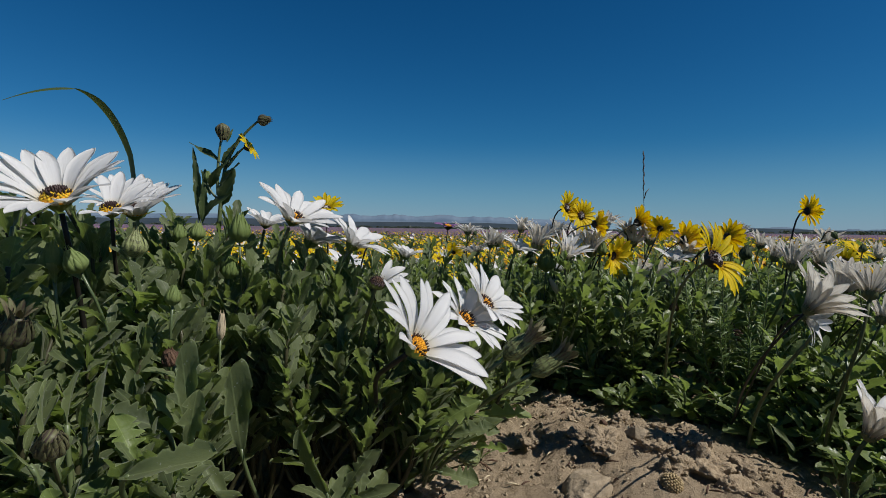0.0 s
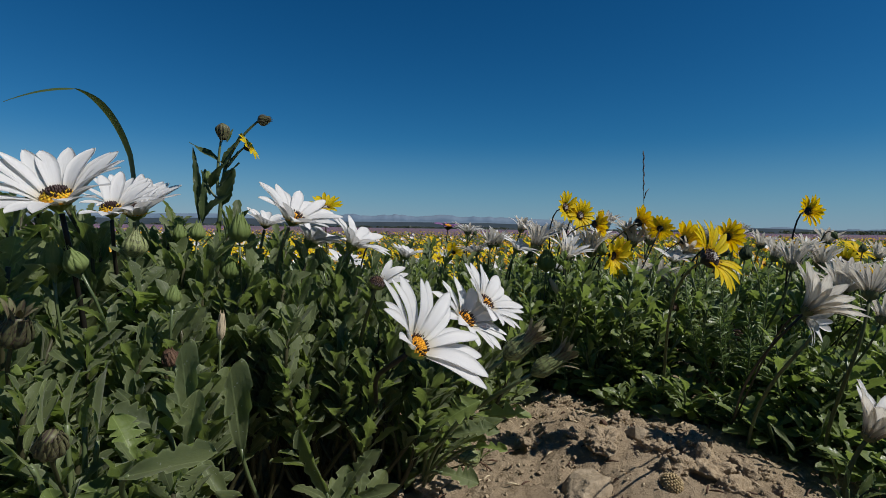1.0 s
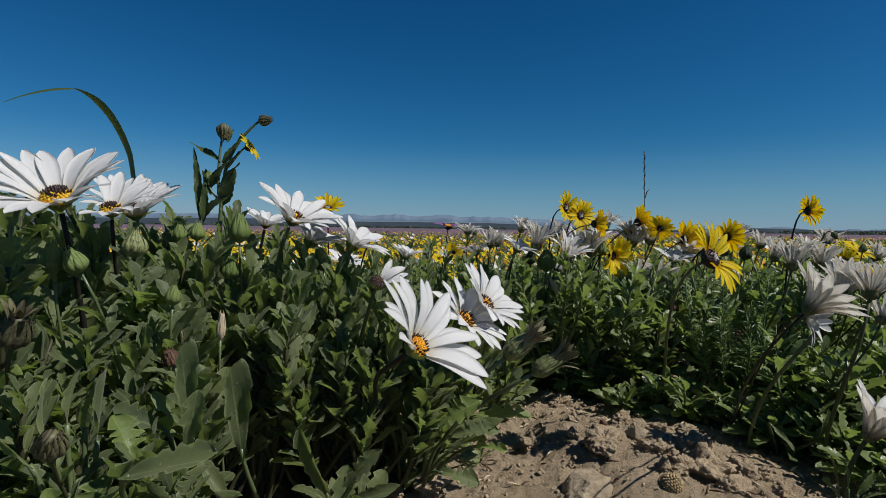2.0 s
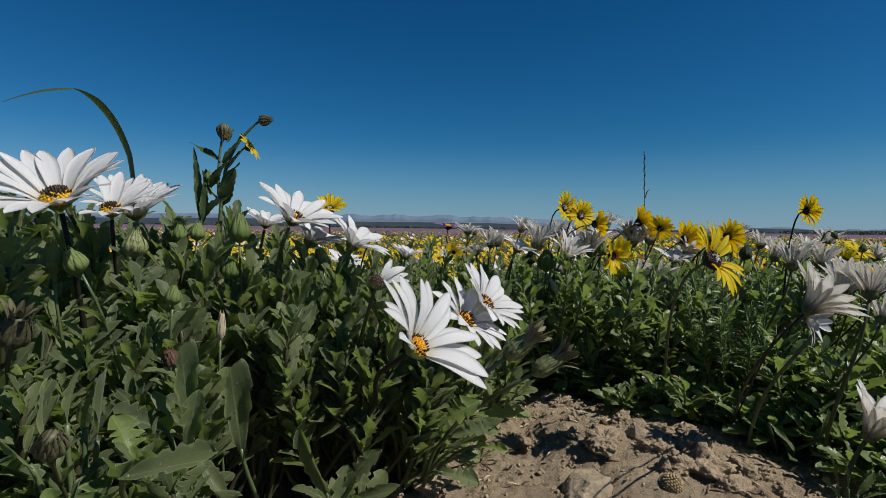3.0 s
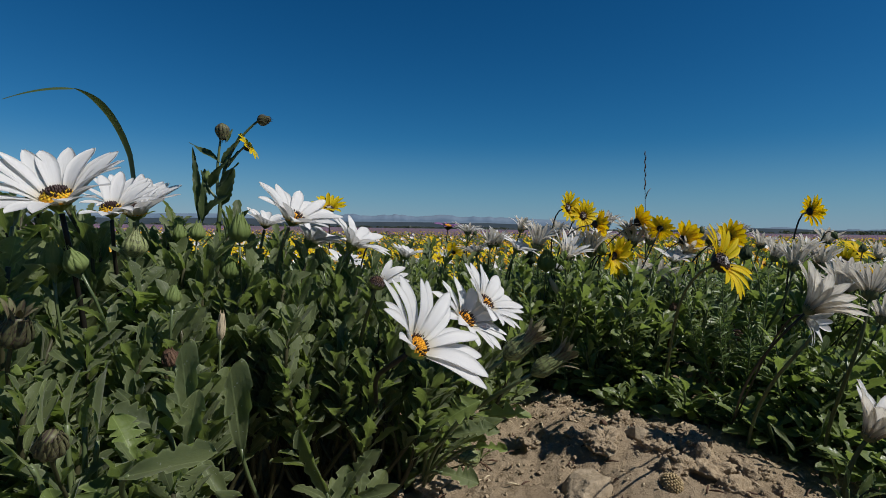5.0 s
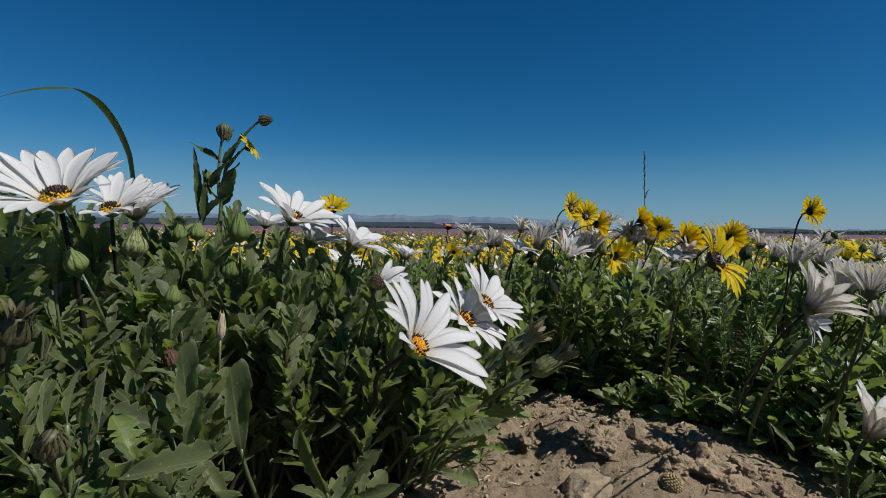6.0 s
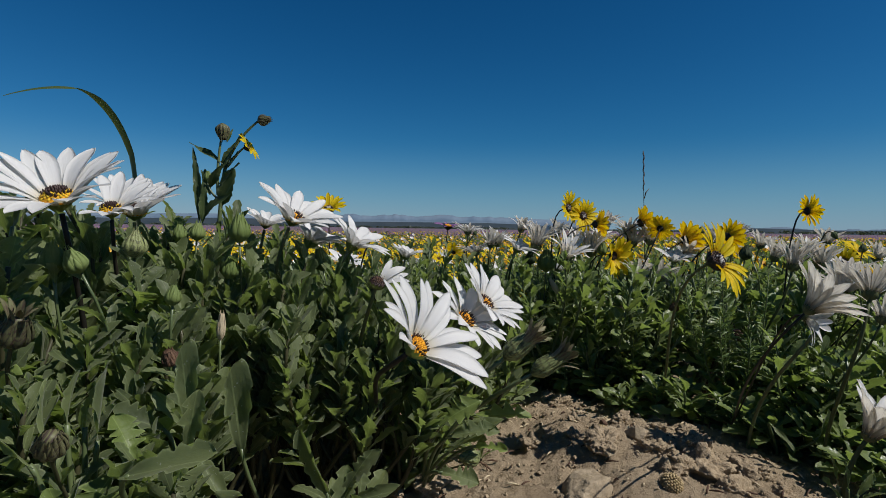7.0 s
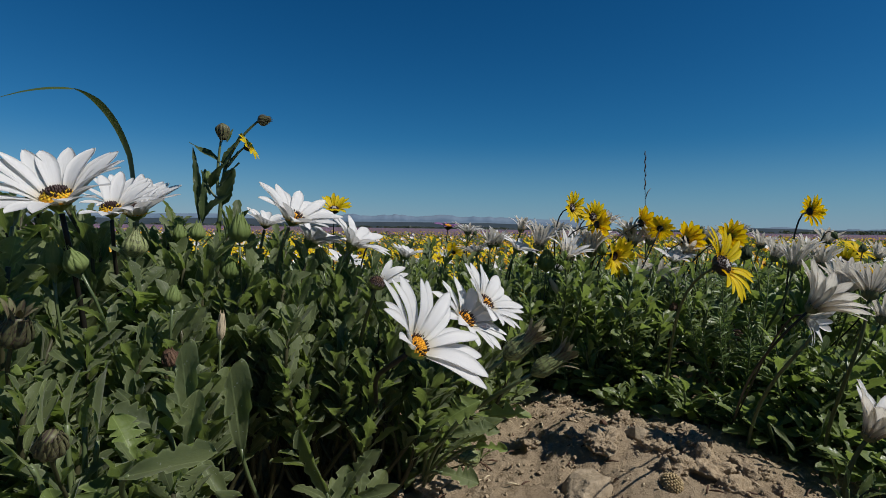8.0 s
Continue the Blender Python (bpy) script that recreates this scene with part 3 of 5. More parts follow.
def daisy_plant(x, y, height, label, stems=6, leaves=11, inner=10, reach=0.06, leaf=0.036, meshes=GREY_LEAVES, shapes=GREY_SHAPES, low=0.22, lean=(0, 0), stem_mat=STEM, wild=0.5, mat=LEAF_GREY, rise=0.6, sunward=0.8):
    """A leafy plant: stems that rise from one foot, with leaves in a spiral and a tuft at each tip;
    the smaller leaves between them make one joined part."""
    plant_count[0] += 1
    rng = random.Random(plant_count[0] * 31 + 5)
    ob = thing("daisy_plant", (x, y, ground_z(x, y)), label, "plant", "leafy daisy plants")
    rest = Build()
    for s in range(stems):
        g = s * 2 * math.pi / stems + rng.uniform(-0.5, 0.5)
        out = reach * rng.uniform(0.35, 1.15)
        tall = height * rng.uniform(0.74, 1.06) - leaf * 0.3
        tip = Vector((out * math.cos(g) + lean[0], out * math.sin(g) + lean[1], max(0.012, tall)))
        tall = tip.z
        bend = Vector((rng.gauss(0, 1), rng.gauss(0, 1), 0)) * tall * 0.14
        pts = arc((rng.uniform(-0.008, 0.008), rng.uniform(-0.008, 0.008), -0.004), Vector((tip.x * 0.5, tip.y * 0.5, tall * 0.2)) + bend, Vector((tip.x * 0.95, tip.y * 0.95, tall * 0.6)) - bend * 0.8, tip, 10)
        b = Build()
        b.tube(pts, [0.0021 * (1.1 - 0.55 * i / 9) for i in range(10)], 6)
        child("stem", b.mesh("stem", stem_mat), ob)
        turn = rng.uniform(0, 6.28)
        for k in range(leaves + inner):
            shown = k < leaves
            t = low + (1 - low) * ((k + rng.uniform(0.1, 0.9)) / leaves if shown else rng.random() ** 0.8)
            if shown:
                t = 1 - (1 - t) * 0.8
            f = t * 9
            i0 = min(8, int(f))
            at = pts[i0].lerp(pts[i0 + 1], f - i0)
            axis = (pts[i0 + 1] - pts[i0]).normalized()
            turn += 2.4 + rng.uniform(-0.3, 0.3)
            side = Vector((math.cos(turn), math.sin(turn), 0))
            up = rise + 0.9 * t ** 3 + rng.uniform(-wild, wild)
            d = (side + axis * up).normalized()
            size = leaf * (1.1 - 0.4 * t ** 4) * rng.uniform(0.6, 1.2) * (1.0 if shown else 0.85)
            if at.z + d.z * size < 0.006:
                d.z = abs(d.z) + 0.1
            m = frame_of(d, axis * 0.6 + side * -0.2 + sun_dir * sunward + Vector((rng.uniform(-wild, wild), rng.uniform(-wild, wild), 0.2)), at, size)
            if shown:
                child("leaf", meshes[rng.randrange(len(meshes))], ob, m)
            else:
                verts, faces, rim = shapes[rng.randrange(len(shapes))]
                z = rng.uniform(0, 30)
                rest.add([m @ Vector(p) for p in verts], faces, 0, [(p[0], p[1], z, e) for p, e in zip(verts, rim)])
    if inner:
        tagged(child("foliage", rest.mesh("foliage", mat), ob), kind="stuff")
    return ob


def placed_plant(foot, leaves, label, meshes=GREY_LEAVES):
    """A small plant whose few large leaves go each from a base to a tip."""
    foot = Vector(foot)
    foot.z = ground_z(foot.x, foot.y)
    ob = thing("daisy_plant", foot, label, "plant", "leafy daisy plants")
    for i, (a, e, wide, hint) in enumerate(leaves):
        a, e = Vector(a) - foot, Vector(e) - foot
        b = Build()
        b.tube(arc((0, 0, -0.004), (a.x * 0.3, a.y * 0.3, a.z * 0.5), a - (e - a) * 0.3, a + (e - a) * 0.12, 10), [0.0016 - 0.00005 * k for k in range(10)], 6)
        child("stem", b.mesh("stem", STEM), ob)
        child("leaf", meshes[i % len(meshes)], ob, frame_of(e - a, hint, a, (e - a).length) @ Matrix.Diagonal((wide, 1, 1, 1)))
    return ob


def feathery_plant(x, y, height, label, stems=9, reach=0.06, low=0.15):
    """A plant with finely cut leaves: each stem carries many narrow leaflets."""
    plant_count[0] += 1
    rng = random.Random(plant_count[0] * 31 + 5)
    ob = thing("feathery_plant", (x, y, ground_z(x, y)), label, "plant", "feathery plants")
    for s in range(stems):
        g = rng.uniform(0, 6.28)
        out = reach * rng.uniform(0.2, 1.1)
        tall = height * rng.uniform(0.6, 1.05)
        tip = Vector((out * math.cos(g), out * math.sin(g), tall))
        pts = arc((0, 0, -0.004), (tip.x * 0.5, tip.y * 0.5, tall * 0.2), (tip.x * 0.95, tip.y * 0.95, tall * 0.6), tip, 8)
        b = Build()
        b.tube(pts, [0.0012 * (1.1 - 0.7 * i / 7) for i in range(8)], 5)
        child("stem", b.mesh("stem", STEM), ob)
        b = Build()
        for k in range(120):
            t = rng.uniform(low, 1.0) * 7
            i0 = min(6, int(t))
            at = pts[i0].lerp(pts[i0 + 1], t - i0)
            d = Vector((rng.gauss(0, 1), rng.gauss(0, 1), rng.uniform(0.1, 1.6))).normalized()
            length = rng.uniform(0.005, 0.017)
            o = d.orthogonal().normalized() * length * 0.075
            u = d.cross(o)
            mid = at + d * length * 0.55 + Vector((0, 0, length * 0.05))
            end = at + d * length
            b.add([at - o * 0.5, at + o * 0.5, mid + o, mid - o, mid + u * 0.6, end], [(0, 1, 2, 4), (0, 4, 3), (4, 2, 5), (3, 4, 5)])
        tagged(child("foliage", b.mesh("foliage", LEAF_FINE), ob), kind="stuff")
    return ob


def sway(ob, rows):
    """Lean a thing about its foot, to the east by degrees and, where given, to the south, time by time."""
    at = ob.location.copy()
    walk(ob, [(t, pose(at.x, at.y, at.z, nod[0] if nod else 0, a, 0)) for t, a, *nod in rows])


# ---------------------------------------------------------------- ground
def ground_z(x, y):
    """Height of the soil: a low sandy hump with lumps, level farther off."""
    near = max(0.0, 1 - math.hypot(x - 0.15, y - 0.5) / 1.2)
    hump = 0.018 * math.exp(-((x - 0.19) / 0.11) ** 2 - ((y - 0.50) / 0.12) ** 2)
    v = Vector((x, y, 0.3))
    lumps = 0.010 * noise.noise(v * 11) + 0.006 * noise.noise(v * 27) + 0.0040 * noise.noise(v * 60) + 0.0025 * noise.noise(v * 140) + 0.0016 * noise.noise(v * 330)
    grit = 0.004 * max(0.0, noise.noise(v * 45 + Vector((3, 1, 0))) - 0.15)
    return hump + (lumps + grit) * min(1.0, near * 2.2) - 0.006


def ground():
    b = Build()
    radii = [0.06, 0.12, 0.2, 0.26]
    while radii[-1] < 1.0:
        radii.append(radii[-1] + 0.0023)
    while radii[-1] < 4800:
        radii.append(radii[-1] * 1.09)
    angles = [i * 0.28 for i in range(-30, 145)]
    angles = [-180 + 6 * i for i in range(29)] + angles
    angles += list(np.arange(angles[-1] + 3, 176, 6.0))
    n = len(angles)
    v = [(0.0, 0.0, -0.006)]
    for r in radii:
        for a in angles:
            x, y = r * math.sin(radians(a)), r * math.cos(radians(a))
            v.append((x, y, ground_z(x, y) if r < 2.0 else -0.006))
    f = [(0, 1 + (k + 1) % n, 1 + k) for k in range(n)]
    for i in range(len(radii) - 1):
        for k in range(n):
            q = (k + 1) % n
            f.append((1 + i * n + k, 1 + i * n + q, 1 + (i + 1) * n + q, 1 + (i + 1) * n + k))
    b.add(v, f)
    ob = new("ground", b.mesh("ground", SOIL))
    tagged(ob, "sandy brown soil running out into a flowering plain", "ground", kind="structure")


ground()


def lump(name, seed, mat, rough=0.35, flat=0.75, steps=3):
    """A rough lump of radius 1."""
    bm = bmesh.new()
    bmesh.ops.create_icosphere(bm, subdivisions=steps, radius=1.0)
    off = Vector((seed * 3.7, seed * 1.3, seed * 0.7))
    rng = random.Random(seed)
    cuts = [(Vector((rng.gauss(0, 1), rng.gauss(0, 1), rng.gauss(0, 1))).normalized(), rng.uniform(0.62, 0.9)) for _ in range(13)]
    for p in bm.verts:
        for n, d in cuts:
            over = p.co.dot(n) - d
            if over > 0:
                p.co -= n * over
    for p in bm.verts:
        d = 1 + rough * noise.noise(p.co * 1.3 + off) + rough * 0.5 * noise.noise(p.co * 3.5 + off) + rough * 0.28 * noise.noise(p.co * 8 + off) + rough * 0.2 * noise.noise(p.co * 17 + off) + rough * 0.12 * noise.noise(p.co * 37 + off)
        p.co = Vector((p.co.x * d, p.co.y * d * 0.85, p.co.z * d * flat))
    me = bpy.data.meshes.new(name)
    bm.to_mesh(me)
    bm.free()
    me.materials.append(mat)
    me.polygons.foreach_set("use_smooth", [True] * len(me.polygons))
    return me


CLODS = [lump("clod", s, CLOD, 0.6, 0.75, 5) for s in range(6)]
STONES = [lump("stone", s + 9, STONE, 0.13, 0.75, 5) for s in range(3)]


def clod(x, y, r, kind=None, rz=0.0, label="dry crumbly clod of sandy soil", sink=0.15):
    name, me = ("stone", STONES[kind % 3]) if kind is not None else ("clod", CLODS[int(abs(x * 1000)) % 6])
    ob = new(name, me)
    ob.matrix_basis = pose(x, y, ground_z(x, y) + r * (0.45 - sink), 0, 0, rz) @ Matrix.Scale(r, 4)
    return tagged(ob, label, name, "lumps on the sandy soil")


clod(*(0.1236, 0.432), 0.026, 0, 20, "broad buff stone half sunk in sand", 0.5)
clod(*(0.1549, 0.4922), 0.017, None, 40, "large cracked clod of sandy soil")
clod(*(0.1678, 0.5225), 0.012, 1, 10, "rounded pale stone on sandy soil")
clod(*(0.1955, 0.5626), 0.013, None, 70, "pale clod of dry sandy soil")
clod(*(0.1979, 0.5226), 0.012, 2, -30, "small pale stone on sandy soil")
clod(*(0.2422, 0.4725), 0.023, None, 20, "large crumbling clod of sandy soil", 0.5)
clod(*(0.2538, 0.5125), 0.015, None, 110, "broken clod of sandy soil", 0.45)
clod(*(0.2466, 0.4422), 0.020, None, 160, "rough clod of sandy soil", 0.5)
clod(*(0.2564, 0.5426), 0.010)
clod(*(0.0929, 0.5325), 0.011)
clod(*(0.1345, 0.5326), 0.008)
clod(*(0.1482, 0.6526), 0.014)
clod(*(0.1366, 0.6726), 0.009)
clod(*(0.1461, 0.5726), 0.008)
clod(*(0.2351, 0.5627), 0.009)
clod(*(0.1986, 0.4926), 0.007)
clod(*(-0.0086, 0.4421), 0.016)
clod(*(-0.0413, 0.4319), 0.012)
clod(*(0.2851, 0.4623), 0.010)
clod(*(0.2948, 0.4421), 0.009)
SEED = lump("seed", 40, BROWN_DRY, 0.1, 0.8, 3)


def pod_mesh():
    """A dry seed head of radius 1: a ball set with rows of small blunt scales."""
    b = Build()
    for i in range(150):
        z = 1 - 2 * (i + 0.5) / 150
        w = i * 2.39996
        r = math.sqrt(1 - z * z)
        p = Vector((r * math.cos(w), r * math.sin(w), z * 0.9))
        blob(b, p * 0.92, 0.15, p, 0.7)
    return b.mesh("seed_pod", STRAW_DULL)


POD = pod_mesh()
for name, me, x, y, r, label in (("seed", SEED, *(0.1698, 0.5428), 0.005, "small glossy red-brown seed on sandy soil"), ("seed_pod", POD, *(0.1583, 0.5096), 0.009, "tan bumpy seed pod on sandy soil"), ("seed_pod", POD, *(0.1925, 0.4300), 0.009, "tan bumpy seed pod half sunk in sand")):
    pod = new(name, me)
    pod.matrix_basis = pose(x, y, ground_z(x, y) + r * 0.6, 10, 20, 30) @ Matrix.Scale(r, 4)
    tagged(pod, label, "seed", "lumps on the sandy soil")
rng = random.Random(14)
for i in range(12):
    clod(rng.uniform(0.19, 0.275), rng.uniform(0.44, 0.51), rng.uniform(0.007, 0.014), None, rng.uniform(0, 360), "rough crumbling clod of sandy soil", 0.12)
rng = random.Random(4)
for i in range(26):
    t = rng.random()
    cx, cy = rng.uniform(-0.03, 0.34), rng.uniform(0.42, 0.74)
    clod(cx, cy, rng.uniform(0.002, 0.0065), None, rng.uniform(0, 360))


def crumbs():
    rng = random.Random(8)
    b = Build()
    for i in range(6500):
        x, y = rng.uniform(-0.12, 0.42), rng.uniform(0.36, 0.8)
        r = 0.0004 + 0.0024 * rng.random() ** 6
        z = ground_z(x, y)
        blob(b, (x, y, z + r * 0.3), r, (rng.gauss(0, 0.5), rng.gauss(0, 0.5), 1), rng.uniform(0.3, 1.0))
    tagged(new("soil_crumbs", b.mesh("soil_crumbs", CLOD, False)), "small crumbs of dry sandy soil", "soil", kind="stuff")


crumbs()


def litter():
    """Bits of dry straw and dark plant scraps lying on the sand."""
    rng = random.Random(18)
    for name, mat, count, label in (("straw_litter", STRAW, 90, "bits of pale dry straw on the sand"), ("dark_litter", BROWN_DRY, 130, "dark scraps of dead plants on the sand")):
        b = Build()
        for i in range(count):
            x, y = rng.uniform(-0.06, 0.36), rng.uniform(0.4, 0.74)
            g, length = rng.uniform(0, 6.28), rng.uniform(0.003, 0.014)
            d = Vector((math.cos(g), math.sin(g), rng.uniform(-0.1, 0.25))) * length
            at = Vector((x, y, ground_z(x, y) + 0.0012))
            b.tube([at, at + d * 0.5 + Vector((0, 0, 0.001)), at + d], [0.0007, 0.0009, 0.0003], 5)
        tagged(new(name, b.mesh(name, mat)), label, "plant litter", kind="stuff")


litter()


# ---------------------------------------------------------------- distance
def ridge(name, dist, x0, x1, height, mat, label, seed, rough=0.5, n=160, ground_level=-0.5, deep=60.0, detail=5):
    """A far line of hills: a crest with a front and a back slope."""
    b = Build()
    v, f = [], []
    for i in range(n + 1):
        t = i / n
        x = x0 + (x1 - x0) * t
        env = min(1.0, 6 * t, 6 * (1 - t)) if name != "cloud_bank" else 1.0
        h, amp, fr = 0.0, 1.0, 3.0
        for k in range(detail):
            bump = noise.noise(Vector((t * fr * 2.2, seed * 5.1, k)))
            h += amp * (2 * abs(bump) - 0.4 if name == "cloud_bank" else bump)
            amp, fr = amp * 0.5, fr * 2.1
        z = height * env * (1 + rough * h)
        v += [(x, dist - deep, ground_level), (x, dist - deep * 0.4, ground_level + z * 0.62), (x, dist, ground_level + z), (x, dist + deep, ground_level)]
    for i in range(n):
        for k in range(3):
            a = i * 4 + k
            f.append((a, a + 4, a + 5, a + 1))
    b.add(v, f)
    return tagged(new(name, b.mesh(name, mat)), label, name.replace("_", " "), kind="structure")


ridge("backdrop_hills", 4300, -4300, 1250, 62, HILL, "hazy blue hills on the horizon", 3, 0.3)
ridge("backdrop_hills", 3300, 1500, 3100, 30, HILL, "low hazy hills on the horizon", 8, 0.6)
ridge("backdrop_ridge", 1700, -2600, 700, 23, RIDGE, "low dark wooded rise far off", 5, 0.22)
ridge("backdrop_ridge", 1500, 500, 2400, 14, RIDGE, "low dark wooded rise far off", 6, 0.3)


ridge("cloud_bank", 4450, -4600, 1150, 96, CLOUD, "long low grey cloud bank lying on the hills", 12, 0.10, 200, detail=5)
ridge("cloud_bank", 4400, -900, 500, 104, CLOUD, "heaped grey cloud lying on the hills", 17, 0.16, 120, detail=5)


def far_trees():
    """Dark trees along the edge of the plain: clumps of small leaf faces over short trunks."""
    rng = random.Random(21)
    b = Build()
    for i in range(420):
        x, y = rng.uniform(-620, 720), rng.uniform(640, 900)
        h = rng.uniform(1.4, 3.0) * (1.5 if x > 300 else 1.0)
        b.tube([(x, y, -0.3), (x, y, h * 0.5)], [0.25, 0.12], 4)
        for k in range(36):
            c = Vector((x + rng.gauss(0, h * 0.9), y + rng.gauss(0, h * 0.3), h * rng.uniform(0.3, 1.0)))
            d = Vector((rng.gauss(0, 1), rng.gauss(0, 1), rng.gauss(0, 1))).normalized()
            o = d.orthogonal() * h * 0.2
            u = d.cross(o)
            b.add([c - o, c - u * 0.7, c + o, c + u], [(0, 1, 2, 3)])
    tagged(new("far_trees", b.mesh("far_trees", TREE)), "dark line of trees beyond the flower field", "trees", kind="stuff")


far_trees()


def far_house(x, y, w, h, chimney):
    ob = thing("farm_building", (x, y, -0.2), "dark farm building far across the plain", "building", "farm buildings")
    b = Build()
    b.add([(-w, -4, 0), (w, -4, 0), (w, 4, 0), (-w, 4, 0), (-w, -4, h), (w, -4, h), (w, 4, h), (-w, 4, h)],
          [(0, 1, 5, 4), (1, 2, 6, 5), (2, 3, 7, 6), (3, 0, 4, 7), (4, 5, 6, 7)])
    child("wall", b.mesh("wall", ROOFING, False), ob)
    b = Build()
    b.add([(-w - 0.5, -4.6, h), (w + 0.5, -4.6, h), (w + 0.5, 4.6, h), (-w - 0.5, 4.6, h), (-w, 0, h + 2.2), (w, 0, h + 2.2)],
          [(0, 1, 5, 4), (2, 3, 4, 5), (1, 2, 5), (3, 0, 4), (0, 3, 2, 1)])
    child("roof", b.mesh("roof", ROOFING, False), ob)
    if chimney:
        b = Build()
        b.add([(-1, -1, h + 1), (1, -1, h + 1), (1, 1, h + 1), (-1, 1, h + 1), (-1, -1, h + 6), (1, -1, h + 6), (1, 1, h + 6), (-1, 1, h + 6)],
              [(0, 1, 5, 4), (1, 2, 6, 5), (2, 3, 7, 6), (3, 0, 4, 7), (4, 5, 6, 7)])
        child("tower", b.mesh("tower", ROOFING, False), ob)


far_house(505, 900, 12, 5, True)
far_house(484, 905, 9, 4, False)


# ---------------------------------------------------------------- flowering plain
def height_of_growth(x, y, rng):
    return (0.10 + 0.03 * noise.noise(Vector((x * 0.9, y * 0.9, 2))) + (0.015 if x > 0.3 else 0)) * rng.uniform(0.6, 1.1)


def field_spot(rng, y0, y1, around):
    """A spot in the field ahead, or in the rest of the ring round the clearing."""
    while True:
        if not around:
            y = y0 * (y1 / y0) ** rng.random() ** 1.15
            return (y + 0.6) * rng.uniform(-1.6, 1.6), y
        r, g = 0.38 * (9 / 0.38) ** rng.random() ** 0.75, rng.uniform(0, 6.283)
        x, y = r * math.sin(g), r * math.cos(g)
        ahead = y > 1.2 and abs(x) < (y + 0.6) * 1.6
        seen = y > -0.1 and abs(x) < 0.95 * y + 0.1
        if not (ahead or seen):
            return x, y


def field_leaves(count, seed, around):
    rng = random.Random(seed)
    b = Build()
    for i in range(count):
        x, y = field_spot(rng, 1.25, 12, around)
        far = math.hypot(x, y)
        h = height_of_growth(x, y, rng)
        at = Vector((x, y, h * rng.uniform(0.2, 0.95)))
        d = Vector((rng.gauss(0, 1), rng.gauss(0, 1), rng.uniform(0.1, 1.8))).normalized()
        length = rng.uniform(0.022, 0.045) * (1 + far * 0.12)
        o = d.cross(Vector((0, 0, 1)) + d.orthogonal() * 0.7).normalized() * length * rng.uniform(0.09, 0.16)
        mid, end = at + d * length * 0.6, at + d * length - Vector((0, 0, length * 0.15))
        b.add([at - o * 0.3, at + o * 0.3, mid + o, mid - o, end], [(0, 1, 2, 3), (3, 2, 4)])
    tagged(new("field_leaves", b.mesh("field_leaves", LEAF_FIELD)), "dense low green growth of the flower field", "foliage", kind="stuff")


field_leaves(52000, 11, False)
field_leaves(70000, 12, True)


def small_flower(b, at, face, r, n, cup, rng, core_slot=1):
    face = Vector(face).normalized()
    a = face.orthogonal().normalized()
    o = face.cross(a)
    at = Vector(at)
    g0 = rng.uniform(0, 6.28)
    for i in range(n):
        g = g0 + i * 2 * math.pi / n
        d = a * math.cos(g) + o * math.sin(g)
        s = face.cross(d) * r * 2.1 / n
        tip = at + (d * math.cos(cup) + face * math.sin(cup)) * r * rng.uniform(0.85, 1.1)
        mid = at.lerp(tip, 0.6) - face * r * 0.05
        b.add([at + d * r * 0.12 - s * 0.4, at + d * r * 0.12 + s * 0.4, mid + s, mid - s, tip], [(0, 1, 2, 3), (3, 2, 4)])
    c = [at + face * r * 0.16] + [at + (a * math.cos(k * 1.0472) + o * math.sin(k * 1.0472)) * r * 0.3 for k in range(6)]
    b.add(c, [(0, 1 + k, 1 + (k + 1) % 6) for k in range(6)], core_slot)


def field_flowers(name, count, y0, y1, mats, size, label, seed, n=9, lift=1.0, around=False, gate=None):
    rng = random.Random(seed)
    b = Build()
    for i in range(count):
        if around:
            x, y = field_spot(rng, y0, y1, True)
        else:
            y = y0 * (y1 / y0) ** rng.random()
            x = (y + 0.6) * rng.uniform(-1.6, 1.6)
        if gate and noise.noise(Vector((x * gate[0], y * gate[0], seed))) < gate[1]:
            continue
        h = (0.105 + 0.03 * noise.noise(Vector((x * 0.9, y * 0.9, 2))) + (0.02 if x > 0.3 else 0)) * rng.uniform(0.85, 1.2) * lift
        r = size * rng.uniform(0.75, 1.15) * 0.5 * (1 + max(0.0, y - 6) * 0.03)
        small_flower(b, (x, y, h), (0.45 + rng.gauss(0, 0.35), rng.gauss(-0.1, 0.4), 0.8), r, n, rng.uniform(0.1, 0.6), rng)
        if y < 4:
            b.tube([(x - 0.01, y, 0.02), (x, y, h - 0.002)], [0.0012, 0.0009], 4, 2, False)
    tagged(new(name, b.mesh(name, mats)), label, "flowers", kind="stuff")


FIELD_MATS = [ORANGE, FLORET_DARK, STEM]
field_flowers("field_yellow_flowers", 9500, 1.6, 16, [YELLOW, FLORET_DARK, STEM], 0.026, "yellow daisies thick across the field", 1, 9, 1.04, gate=(1.1, -0.32))
field_flowers("field_orange_flowers", 8000, 1.5, 20, FIELD_MATS, 0.026, "orange yellow daisies across the field", 2, 10)
field_flowers("field_white_flowers", 800, 1.2, 8, [WHITE, FLORET_YELLOW, STEM], 0.048, "white daisies scattered across the field", 3, 12, 0.98)
field_flowers("field_yellow_flowers", 3500, 1.5, 16, [YELLOW, FLORET_DARK, STEM], 0.026, "yellow daisies round the clearing", 21, 9, 1.0, True)
field_flowers("field_white_flowers", 600, 1.5, 16, [WHITE, FLORET_YELLOW, STEM], 0.048, "white daisies round the clearing", 22, 11, 1.0, True)
